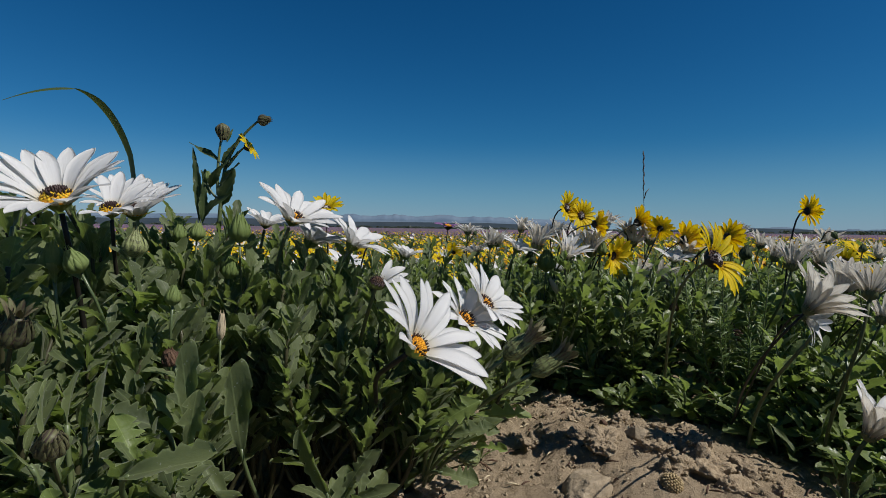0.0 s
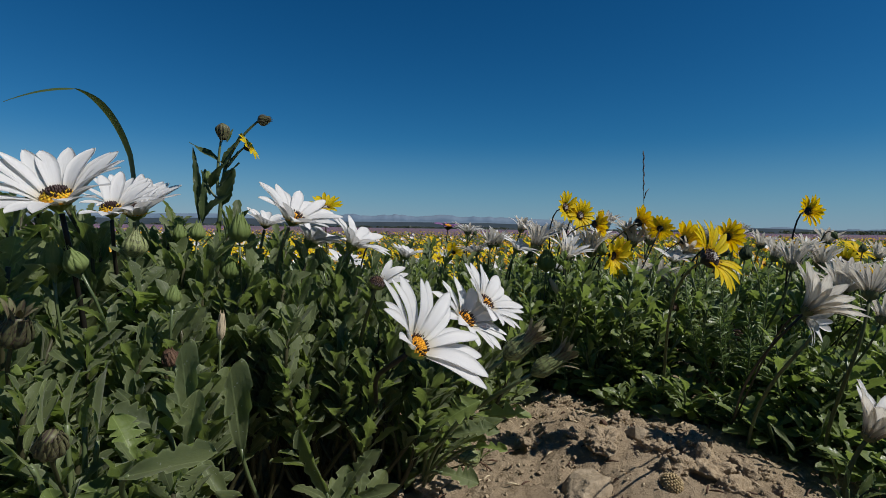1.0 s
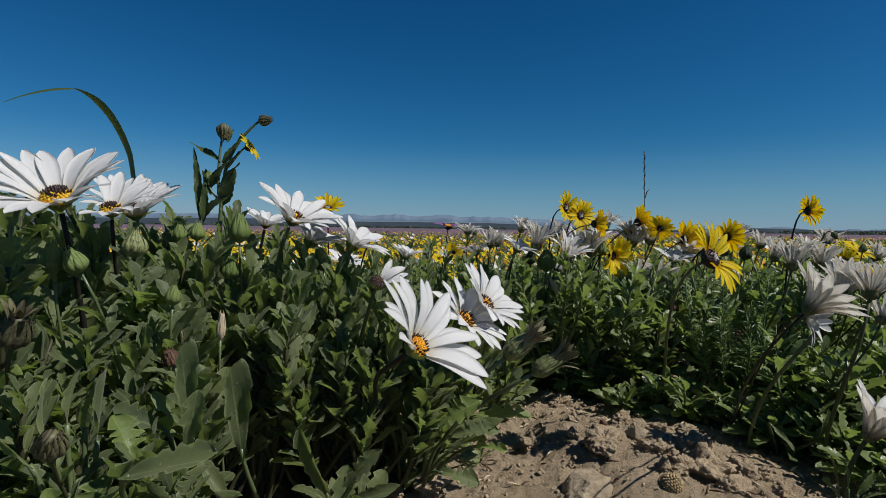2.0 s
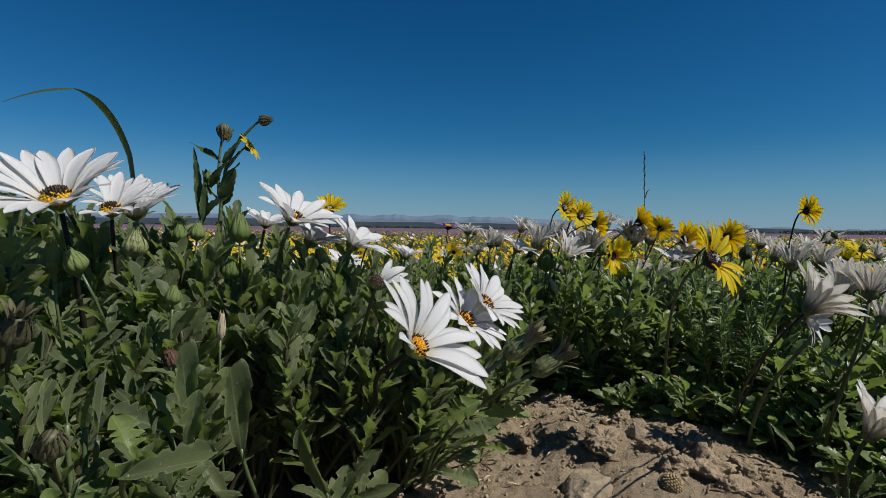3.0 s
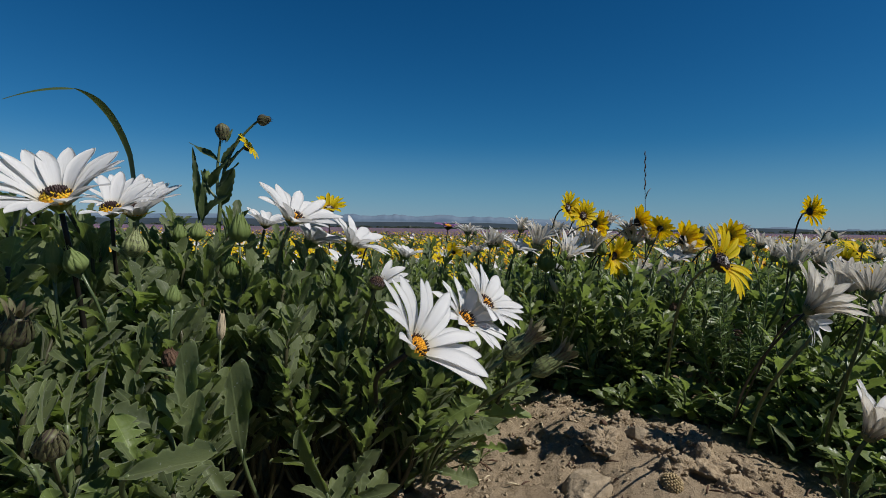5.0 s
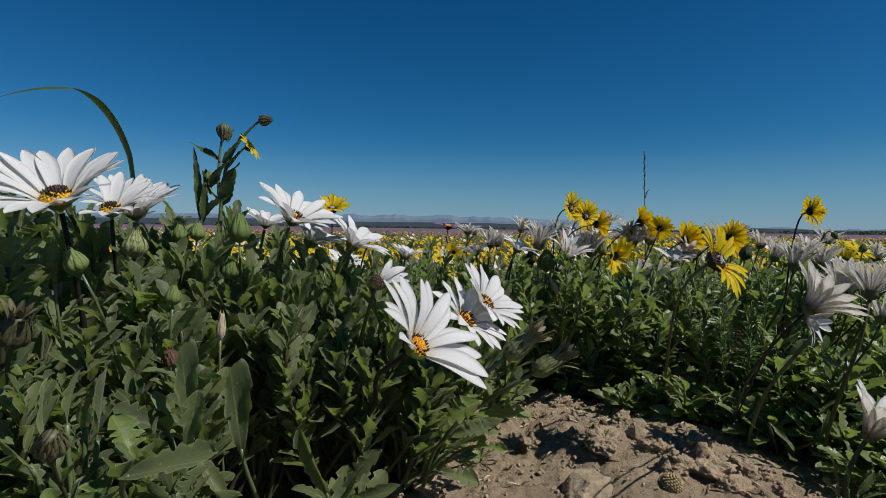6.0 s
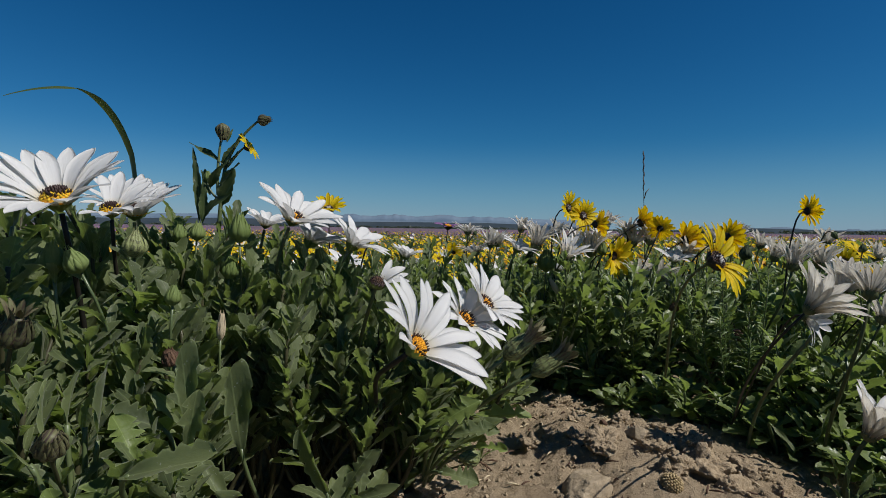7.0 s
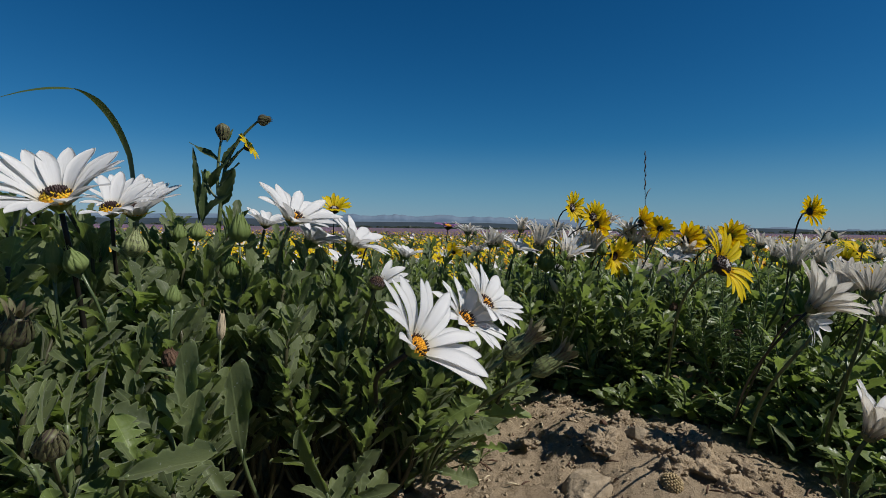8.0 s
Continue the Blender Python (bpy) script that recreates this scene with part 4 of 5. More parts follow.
field_flowers("field_purple_flowers", 6500, 7.0, 110, [PURPLE, FLORET_DARK, STEM], 0.034, "purple flowers in a haze across the plain", 4, 6, 1.05)

# ---------------------------------------------------------------- plants
GREYISH = "grey-green toothed daisy plant in sandy soil"
FRESH = "fresh green leafy daisy plant in sandy soil"
LEFT_PLANTS = (
    (-0.19, 0.24, 0.125), (-0.165, 0.255, 0.105), (-0.25, 0.285, 0.165), (-0.25, 0.32, 0.205), (-0.185, 0.32, 0.165), (-0.20, 0.30, 0.115), (-0.19, 0.36, 0.16),
    (-0.30, 0.36, 0.215), (-0.215, 0.34, 0.175), (-0.165, 0.385, 0.175), (-0.28, 0.45, 0.225), (-0.19, 0.42, 0.22),
    (-0.13, 0.46, 0.198), (-0.045, 0.455, 0.145), (-0.37, 0.46, 0.23), (-0.41, 0.55, 0.22), (-0.09, 0.55, 0.178), (-0.095, 0.425, 0.178), (-0.06, 0.42, 0.152), (-0.2, 0.55, 0.22), (-0.3, 0.58, 0.22),
    (-0.150, 0.405, 0.20), (-0.112, 0.435, 0.188), (-0.082, 0.455, 0.172), (0.02, 0.56, 0.125), (0.01, 0.66, 0.158), (-0.07, 0.68, 0.178), (-0.17, 0.7, 0.18), (-0.28, 0.72, 0.18),
)
for i, (px, py, h) in enumerate(LEFT_PLANTS):
    daisy_plant(px, py, h * (1.0 if i < 3 else 1.12 if i < 10 else 1.03 if px < -0.14 else 0.97), GREYISH, stems=9, stem_mat=STEM_LOW, meshes=LOBED_LEAVES if i < 4 else GREY_LEAVES, leaves=13 if i < 10 else 8 if i < 19 else 7 if 21 <= i < 24 else 2, inner=32 if i > 2 else 26, reach=0.065 if i > 2 else 0.05, leaf=0.034 if i > 2 else 0.032, rise=1.1 if i < 5 else 1.8, wild=0.6, sunward=-0.1 if i < 3 else 0.45, low=0.45 if i > 4 else 0.4)
# two unseen plants left of the view, added to shade the near-left bush
for px, py, h in ((-0.30, 0.16, 0.20), (-0.36, 0.24, 0.22)):
    daisy_plant(px, py, h, GREYISH, stems=9, leaves=1, inner=48, reach=0.065, leaf=0.038, rise=1.2)
for px, py, h in ((0.42, 0.56, 0.11), (0.415, 0.455, 0.045), (0.41, 0.515, 0.06), (0.36, 0.55, 0.055)):
    daisy_plant(px, py, h, FRESH, 6, 8, 10, 0.05, 0.036, GREEN_LEAVES, GREEN_SHAPES, 0.15, mat=LEAF_GREEN)
for px, py, h in ((-0.005, 0.51, 0.045), (0.02, 0.57, 0.045), (-0.03, 0.46, 0.05)):
    daisy_plant(px, py, h, GREYISH, 6, 8, 12, 0.045, 0.030, low=0.2)
daisy_plant(0.055, 0.63, 0.06, GREYISH, 5, 8, 8, 0.05, 0.032, low=0.3)
placed_plant((-0.1011, 0.334, 0.0567), (((-0.1156, 0.3049, 0.0824), (-0.1207, 0.2973, 0.1428), 1.02, (0.2, -1, 0.3)), ((-0.07, 0.3335, 0.0444), (-0.088, 0.3252, 0.0899), 0.90, (-0.4, -1, 0.1)),
    ((-0.0683, 0.3531, 0.0323), (-0.0501, 0.3447, 0.0744), 0.82, (-0.75, -0.7, 0.0)), ((-0.0683, 0.353, 0.0304), (-0.0355, 0.3337, 0.0497), 0.82, (-0.5, -0.8, 0.3))), "grey-green daisy plant with large spoon-shaped leaves")
placed_plant((-0.1389, 0.2846, 0.0737), (((-0.1298, 0.2711, 0.1122), (-0.1339, 0.2679, 0.1606), 1.02, (0.1, -1, 0.2)), ((-0.1310, 0.2120, 0.1160), (-0.0925, 0.2050, 0.1290), 1.02, (0.1, -0.7, 0.8)),
    ((-0.1436, 0.276, 0.1101), (-0.1675, 0.2666, 0.126), 1.07, (0.1, -0.6, 0.8)), ((-0.1315, 0.2757, 0.1028), (-0.1093, 0.2553, 0.0924), 0.98, (0, -0.4, 1)), ((-0.1346, 0.276, 0.1117), (-0.1514, 0.2768, 0.1324), 0.90, (0.2, -0.8, 0.4)),
    ((-0.1296, 0.2657, 0.104), (-0.1211, 0.257, 0.1362), 0.90, (0.3, -1, 0.2))), "grey-green daisy plant with lobed dusty leaves")
placed_plant((-0.168, 0.2454, 0.0959), (((-0.1628, 0.246, 0.112), (-0.1555, 0.2428, 0.1582), 0.86, (-0.8, -0.5, 0.1)), ((-0.1698, 0.2365, 0.1251), (-0.1687, 0.2376, 0.1534), 0.82, (-0.8, -0.45, 0.1)), ((-0.1683, 0.2463, 0.1199), (-0.1682, 0.2475, 0.1493), 0.57, (-0.8, -0.45, 0.1)),
    ((-0.1695, 0.2264, 0.1228), (-0.1834, 0.2274, 0.1472), 0.98, (-0.8, -0.45, 0.1)), ((-0.1691, 0.2162, 0.1175), (-0.1858, 0.2168, 0.1314), 1.07, (-0.8, -0.45, 0.1))), "grey-green daisy plant with upright hairy leaves")
placed_plant((0.345, 0.53, 0.0), (((0.3158, 0.5, 0.0381), (0.3353, 0.49, 0.0177), 0.8, (0.2, -0.8, 0.5)), ((0.361, 0.5, 0.0213), (0.3705, 0.49, 0.0523), 0.9, (0.3, -0.8, 0.4))), "silvery daisy plant with a few bent leaves")
placed_plant((0.2805, 0.3528, 0.0259), (((0.2721, 0.3536, 0.0458), (0.2642, 0.3495, 0.0694), 0.8, (0.6, -0.6, 0.3)), ((0.2744, 0.3486, 0.0468), (0.2718, 0.3445, 0.0706), 0.8, (0.6, -0.6, 0.3)), ((0.2802, 0.3485, 0.0438), (0.2873, 0.3441, 0.0607), 0.8, (0.3, -0.3, 0.8)),
    ((0.2669, 0.3435, 0.0443), (0.2518, 0.3391, 0.0596), 0.8, (0.5, -0.5, 0.5)), ((0.2744, 0.3434, 0.0425), (0.2846, 0.334, 0.0566), 0.8, (0.2, -0.3, 0.9))), "grey-green daisy sprig below a half-open bloom", GREEN_LEAVES)

placed_plant((-0.015, 0.44, 0.0), (((0.0073, 0.41, 0.0442), (0.0460, 0.40, 0.0760), 0.62, (-0.3, -0.6, 0.7)), ((0.0235, 0.43, 0.0667), (0.0720, 0.42, 0.0740), 0.6, (0.1, -0.7, 0.7)), ((0.0048, 0.40, 0.0595), (0.0375, 0.39, 0.0756), 0.7, (-0.3, -0.6, 0.7)),
    ((0.0244, 0.40, 0.0532), (0.0500, 0.39, 0.0565), 0.7, (0.1, -0.6, 0.8)), ((-0.0013, 0.38, 0.0422), (0.0270, 0.37, 0.0428), 1.0, (0.1, -0.6, 0.8)), ((-0.0040, 0.40, 0.0660), (0.0211, 0.39, 0.0938), 0.9, (-0.4, -0.7, 0.5))), "grey-green daisy plant with toothed leaves spreading over the sand", LOBED_LEAVES)
placed_plant((0.37, 0.66, 0.0), (((0.3632, 0.62, 0.1050), (0.3526, 0.61, 0.1330), 0.9, (0.5, -0.7, 0.4)), ((0.3719, 0.62, 0.1068), (0.3739, 0.61, 0.1255), 1.0, (0.5, -0.6, 0.5))), "silvery daisy sprig with two pale leaves")
placed_plant((-0.262, 0.32, 0.0), (((-0.2456, 0.30, 0.2150), (-0.2283, 0.29, 0.2350), 1.2, (-0.6, -0.8, 0.1)),), "dark drooping leaf beside the large white daisies", NARROW_LEAVES)

daisy_plant(-0.065, 0.36, 0.045, "small grey-green daisy seedling in bare sand", 3, 5, 0, 0.02, 0.036, low=0.3)


def front_edge(x):
    """How near the growth comes, beyond the bare sand."""
    return float(np.interp(x, (0.0, 0.06, 0.18, 0.26, 0.33, 0.40, 0.5), (0.80, 0.75, 0.71, 0.64, 0.57, 0.49, 0.38)))


rng = random.Random(77)
for y, step in ((0.42, 0.07), (0.49, 0.07), (0.56, 0.07), (0.64, 0.07), (0.72, 0.07), (0.81, 0.08), (0.92, 0.09), (1.05, 0.10), (1.2, 0.12), (1.38, 0.14)):
    x = -0.78 * y
    while x < 0.95 * y:
        jx, jy = x + rng.uniform(-0.02, 0.02), y + rng.uniform(-0.025, 0.025)
        if jy > front_edge(jx) and not (jx < -0.02 and jy < 0.78):
            tall = float(np.interp(jx, (-0.3, 0.0, 0.08, 0.2, 0.5), (0.15, 0.16, 0.172, 0.188, 0.192)))
            if jx > 0.36 and jy < 0.66:
                tall *= 0.62
            if rng.random() < (0.7 if 0.2 < jx < 0.42 else 0.25) and max(0.53, front_edge(jx) + (0.0 if jx > 0.2 else 0.05)) < jy < 0.9:
                if jx > 0.25 and plant_count[0] % 5 < 3:
                    daisy_plant(jx, jy, tall * 0.97, FRESH, stems=7, leaves=7, inner=25, reach=0.08, wild=0.6, leaf=0.036, rise=1.5, lean=(0.0, -0.01), meshes=GREEN_LEAVES, shapes=GREEN_SHAPES, low=0.3, mat=LEAF_GREEN)
                else:
                    feathery_plant(jx, jy, tall * 0.95, "feathery green plant with finely cut leaves", 13, low=0.3 if jy < front_edge(jx) + 0.09 else 0.15)
            else:
                daisy_plant(jx, jy, tall * rng.uniform(0.88, 1.05), FRESH, stems=7, leaves=6 if jy < 0.75 else 1 if jy < 1 else 0, inner=25 if jy < 1 else 18, reach=0.085, wild=0.8, leaf=0.031, rise=0.85, lean=(0.01, -0.03) if jy < front_edge(jx) + 0.09 else (0, 0), meshes=GREEN_LEAVES, shapes=GREEN_SHAPES, low=0.55 if jy < front_edge(jx) + 0.09 else 0.2, mat=LEAF_GREEN)
        x += step

for px, py, h in ((0.215, 0.745, 0.15), (0.248, 0.735, 0.16), (0.232, 0.715, 0.09)):
    daisy_plant(px, py, h, FRESH, 7, 6, 24, 0.07, 0.031, GREEN_LEAVES, GREEN_SHAPES, 0.3, mat=LEAF_GREEN, wild=0.7, rise=0.85)
for px, py, h in ((-0.070, 0.80, 0.208), (-0.015, 0.77, 0.203), (0.045, 0.79, 0.203)):
    daisy_plant(px, py, h, GREYISH, 7, 3, 30, 0.07, 0.032, low=0.3, wild=0.6, rise=1.5)
x = 0.09
while x < 0.35:
    jy = front_edge(x) + rng.uniform(0.0, 0.05)
    daisy_plant(x, jy, rng.uniform(0.045, 0.07), "low spreading green daisy plant at the sand's edge", 5, 5, 16, 0.05, 0.036, GREEN_LEAVES, GREEN_SHAPES, 0.2, mat=LEAF_GREEN, wild=0.7, rise=0.4)
    x += 0.034

# ---------------------------------------------------------------- white daisies
OPEN = "open white daisy with yellow and black centre"
HALF = "half-closed white daisy with grey-striped petal backs"
flower("domed", (-0.1969, 0.2707, 0.2318), (0.06, -0.36, 0.93), 0.079, 43, "large open white daisy with dark-ringed yellow centre", 20, spread=4.0, stem_mat=STEM_DARK, droop=((0.15, -0.98, 0), 31))
flower("domed", (-0.2266, 0.3607, 0.2288), (0.18, -0.36, 0.9), 0.070, 42, OPEN, 20, spread=4.0, droop=((-0.3, -0.95, 0), 22), stem_mat=STEM_DARK, gap=(((-0.9, -0.4, 0), 0.5),))
flower("domed", (-0.2459, 0.4208, 0.2290), (0.16, -0.25, 0.95), 0.084, 48, OPEN, 20, spread=4.0, droop=((0.1, -1, 0), 20))
flower("broad", (-0.325, 0.4207, 0.2292), (0.0, -0.15, 0.98), 0.055, 22, OPEN, 18)
flower("broad", (-0.3626, 0.4407, 0.2302), (-0.1, -0.1, 0.98), 0.055, 28, OPEN, 18)
flower("broad", (-0.1199, 0.4205, 0.2259), (0.43, -0.2, 0.88), 0.078, 32, "open white daisy tilted on its stem", 18)
flower("white", (-0.1178, 0.47, 0.2068), (0.46, 0.05, 0.89), 0.074, 32, HALF, 18)
flower("white", (-0.0771, 0.4498, 0.205), (0.57, -0.03, 0.82), 0.068, 34, HALF, 18)
flower("broad", (-0.1684, 0.5004, 0.2213), (0.25, -0.1, 0.95), 0.052, 34, OPEN, 18)
flower("white", (-0.1255, 0.6588, 0.1752), (0.2, -0.2, 0.95), 0.055, 24, OPEN, 16)
flower("white", (-0.0528, 0.749, 0.1784), (0.25, -0.1, 0.97), 0.056, 38, OPEN, 16)
flower("white", (-0.0121, 0.253, 0.1631), (0.70, -0.34, 0.63), 0.076, 32, "large fully open white daisy leaning over the sand", 20, spread=5.0, gap=(((-0.45, -0.35, -0.8), 0.5),), root=(-0.055, 0.46, 0.0), sag=0.15, stem_r=0.0016, stem_mat=STEM_DARK)
flower("broad", (0.0184, 0.4175, 0.1475), (0.62, -0.34, 0.71), 0.076, 24, OPEN, 19, root=(-0.03, 0.52, 0.0))
flower("broad", (0.0354, 0.4479, 0.1561), (0.68, -0.32, 0.66), 0.077, 32, OPEN, 18, root=(-0.02, 0.55, 0.0))

flower("fading", (-0.0468, 0.3788, 0.1807), (0.3, -0.45, 0.8), 0.048, 34, "fading white daisy with missing petals", 14, root=(-0.08, 0.46, 0.0), short=((40, 310),))
w_up = flower("half", (0.1367, 0.7697, 0.1966), (0.28, 0.0, 0.95), 0.091, 62, HALF, 18)
flower("white", (0.1071, 0.7635, 0.1914), (0.42, -0.15, 0.9), 0.067, 26, OPEN, 17)
flower("half", (0.1177, 0.8006, 0.2193), (0.3, 0.0, 0.95), 0.055, 59, HALF, 15)
flower("half", (0.1758, 0.7591, 0.1821), (0.39, -0.47, 0.79), 0.091, 54, HALF, 17)
flower("half", (0.2177, 0.7753, 0.1876), (0.05, 0.1, 1.0), 0.083, 61, HALF, 17)
w_top = flower("half", (0.2804, 0.8006, 0.219), (0.05, 0.05, 1.0), 0.073, 41, HALF, 20, stem_mat=STEM_DARK)
flower("half", (0.2707, 0.8809, 0.2269), (0.1, 0.05, 1.0), 0.066, 62, HALF, 16)
flower("half", (0.0396, 0.8504, 0.2143), (0.05, 0.05, 1.0), 0.062, 30, HALF, 20)
flower("half", (0.0497, 0.7992, 0.184), (-0.2, 0.1, 1.0), 0.066, 30, HALF, 18)
flower("half", (0.0718, 0.7997, 0.1963), (0.1, 0.1, 1.0), 0.061, 58, HALF, 16)
flower("half", (0.2789, 0.754, 0.1559), (0.1, 0.0, 1.0), 0.068, 52, HALF, 16)
flower("half", (0.3053, 0.78, 0.2054), (0.25, 0.1, 0.95), 0.073, 54, HALF, 17)
flower("white", (0.3356, 0.767, 0.1782), (0.1, -0.2, 0.95), 0.067, 30, OPEN, 17)
flower("half", (0.313, 0.7578, 0.1491), (0.35, 0.45, 0.8), 0.084, 31, HALF, 17)
w_crowd = flower("half", (0.4103, 0.619, 0.1817), (0.24, 0.14, 0.96), 0.076, 62, HALF, 20)
flower("half", (0.4416, 0.8002, 0.2095), (0.2, 0.1, 0.95), 0.068, 57, HALF, 17)
flower("half", (0.4342, 0.9, 0.2025), (0.2, 0.1, 0.95), 0.068, 57, HALF, 17)
w_right = flower("pleated", (0.2330, 0.3345, 0.1718), (0.66, -0.14, 0.74), 0.064, 52, "large half-closed white daisy with striped petal backs", 19, root=(0.33, 0.60, 0.0), sag=0.2, stem_r=0.0010, stem_mat=STEM_DARK, line=True)
flower("half", (0.2488, 0.3581, 0.1633), (0.62, -0.68, -0.40), 0.040, 52, "nodding white daisy below a larger bloom", 11, root=(0.33, 0.60, 0.0), stem_r=0.0008, stem_mat=STEM_DARK, sag=0.05, line=True)
flower("half", (0.3537, 0.4684, 0.1685), (0.49, 0.18, 0.85), 0.062, 53, HALF, 18)
flower("half", (0.3646, 0.4484, 0.1691), (0.33, 0.3, 0.89), 0.066, 51, HALF, 19)
flower("pleated", (0.2845, 0.345, 0.0870), (0.36, -0.25, 0.90), 0.074, 59, "half-open white daisy low beside the sand", 16, root=(0.2746, 0.3531, 0.0335))
flower("half", (0.4435, 0.6191, 0.1835), (0.2, 0.2, 0.95), 0.066, 59, HALF, 17)

flower("half", (0.0872, 0.8497, 0.1968), (0.15, 0.01, 0.99), 0.066, 60, HALF, 15, stem_r=0.0011)
flower("half", (0.1932, 0.9004, 0.2133), (0.33, 0.21, 0.92), 0.062, 56, HALF, 15, stem_r=0.0011)
flower("half", (0.207, 0.8198, 0.1995), (0.31, 0.15, 0.94), 0.071, 60, HALF, 16, stem_r=0.0011)
flower("half", (0.2556, 0.8601, 0.2055), (0.21, -0.1, 0.97), 0.064, 48, HALF, 16, stem_r=0.0011)
flower("half", (0.2875, 0.7999, 0.2013), (0.29, 0.24, 0.93), 0.071, 48, HALF, 16, stem_r=0.0011)
flower("half", (0.3599, 0.7793, 0.1862), (0.3, -0.12, 0.95), 0.074, 48, HALF, 15, stem_r=0.0011)
flower("half", (0.4535, 0.9001, 0.2047), (0.18, 0.2, 0.96), 0.065, 56, HALF, 16, stem_r=0.0011)
flower("half", (0.4141, 0.7794, 0.1904), (0.37, -0.08, 0.92), 0.072, 60, HALF, 15, stem_r=0.0011)
flower("half", (0.5102, 0.8498, 0.1995), (0.26, -0.04, 0.96), 0.065, 52, HALF, 16, stem_r=0.0011)
flower("half", (0.4643, 0.7392, 0.185), (0.48, 0.06, 0.87), 0.065, 60, HALF, 16, stem_r=0.0011)
flower("half", (0.5626, 0.8195, 0.1925), (0.22, -0.22, 0.95), 0.066, 60, HALF, 16, stem_r=0.0011)
flower("half", (0.6892, 0.95, 0.2029), (0.28, 0.16, 0.95), 0.072, 56, HALF, 14, stem_r=0.0011)
flower("half", (0.5215, 0.6785, 0.1689), (0.33, 0.16, 0.93), 0.073, 40, HALF, 15, stem_r=0.0011)
flower("half", (0.4706, 0.5982, 0.1622), (0.25, -0.01, 0.97), 0.063, 60, HALF, 16, stem_r=0.0011)
flower("half", (0.697, 0.8492, 0.1822), (0.33, -0.11, 0.94), 0.069, 60, HALF, 15, stem_r=0.0011)
flower("half", (0.5033, 0.6785, 0.1686), (0.06, -0.3, 0.95), 0.066, 40, HALF, 14, stem_r=0.0011)
flower("half", (0.4669, 0.5582, 0.1629), (0.43, 0.11, 0.9), 0.064, 56, HALF, 15, stem_r=0.0011)
flower("half", (0.4173, 0.4973, 0.1401), (0.42, 0.08, 0.91), 0.063, 52, HALF, 15, stem_r=0.0011)

# ---------------------------------------------------------------- yellow daisies
YELL = "yellow daisy with a dark ringed centre"
BACK = "yellow daisy seen with its dark calyx"
y_tall = flower("yellow", (0.1801, 0.7779, 0.2535), (0.59, -0.79, 0.15), 0.052, 30, "tall yellow daisy on a thin bent stem", 18, root=(0.1727, 0.7956, 0.09), stem_r=0.0011, sag=0.18)
y_pair = flower("yellow", (0.2035, 0.7834, 0.2423), (0.4, -0.91, 0.1), 0.052, 22, YELL, 17, root=(0.1929, 0.8155, 0.087), stem_r=0.0011, sag=0.22)
y_side = flower("brown", (0.2174, 0.7609, 0.2298), (0.85, 0.15, 0.1), 0.05, 42, BACK, 15, stem_r=0.001)
y_east = flower("brown", (0.2866, 0.7811, 0.2335), (0.88, 0.21, 0.43), 0.056, 42, BACK, 15, stem_r=0.001)
flower("brown", (0.3078, 0.7507, 0.2247), (0.45, 0.83, 0.34), 0.040, 16, BACK, 17, stem_r=0.001)
y_gap = flower("brown", (0.3536, 0.7761, 0.2079), (0.88, 0.3, 0.36), 0.062, 38, BACK, 15, stem_r=0.001)
y_back = flower("brown", (0.3873, 0.7203, 0.2143), (0.91, 0.36, 0.23), 0.052, 35, BACK, 15, stem_r=0.001)
y_big = flower("yellow", (0.2470, 0.48, 0.1959), (0.56, -0.71, 0.46), 0.072, 22, "large yellow daisy with a silvery black centre", 22, gap=(((-0.92, -0.38, 0.0), 0.84), ((0.92, 0.38, 0.1), 0.95)), root=(0.2717, 0.6529, 0.0229), stem_r=0.0015, sag=0.2, line=True, stem_mat=CLOSING)
y_sky = flower("brown", (0.4679, 0.6816, 0.2496), (0.99, 0.05, 0.12), 0.045, 26, "tall yellow daisy facing away on a dark stem", 20, root=(0.4418, 0.6963, 0.1106), stem_r=0.0012, sag=0.1, line=True)
y_low = flower("brown", (0.2454, 0.7632, 0.1845), (0.54, -0.82, -0.16), 0.069, 34, BACK, 15, stem_r=0.001)
flower("brown", (0.5617, 0.7391, 0.1833), (-0.49, -0.8, 0.35), 0.044, 10, "yellow daisy with a dark brown centre", 18, stem_r=0.001)
flower("brown", (0.6204, 0.8496, 0.192), (0.3, -0.3, 0.8), 0.048, 25, YELL, 16, stem_r=0.001)
flower("brown", (0.6111, 0.7796, 0.1949), (0.25, -0.45, 0.86), 0.050, 20, BACK, 16, stem_r=0.001)
flower("brown", (0.63, 0.8995, 0.19), (0.5, 0.2, 0.6), 0.046, 30, BACK, 16, stem_r=0.001)
flower("brown", (0.4865, 0.5987, 0.174), (0.1, 0.3, 0.9), 0.034, 30, BACK, 14, stem_r=0.001)
y_west = flower("yellow", (-0.1737, 0.7816, 0.2467), (0.08, -0.5, 0.82), 0.058, 34, "yellow daisy behind white blooms", 17, stem_r=0.001)
flower("gold", (0.1162, 0.761, 0.1278), (0.1, -0.8, 0.5), 0.016, 15, "tiny yellow star flower among leaves", 8, stem_r=0.0006)
flower("brown", (-0.0083, 0.9986, 0.1633), (0.4, -0.45, 0.7), 0.034, 12, YELL, 15, stem_r=0.001)
flower("brown", (0.0194, 0.999, 0.1755), (0.3, 0.6, 0.5), 0.042, 25, BACK, 15, stem_r=0.001)
flower("brown", (-0.0234, 1.1997, 0.1903), (0.3, -0.3, 0.8), 0.042, 15, YELL, 15, stem_r=0.001)
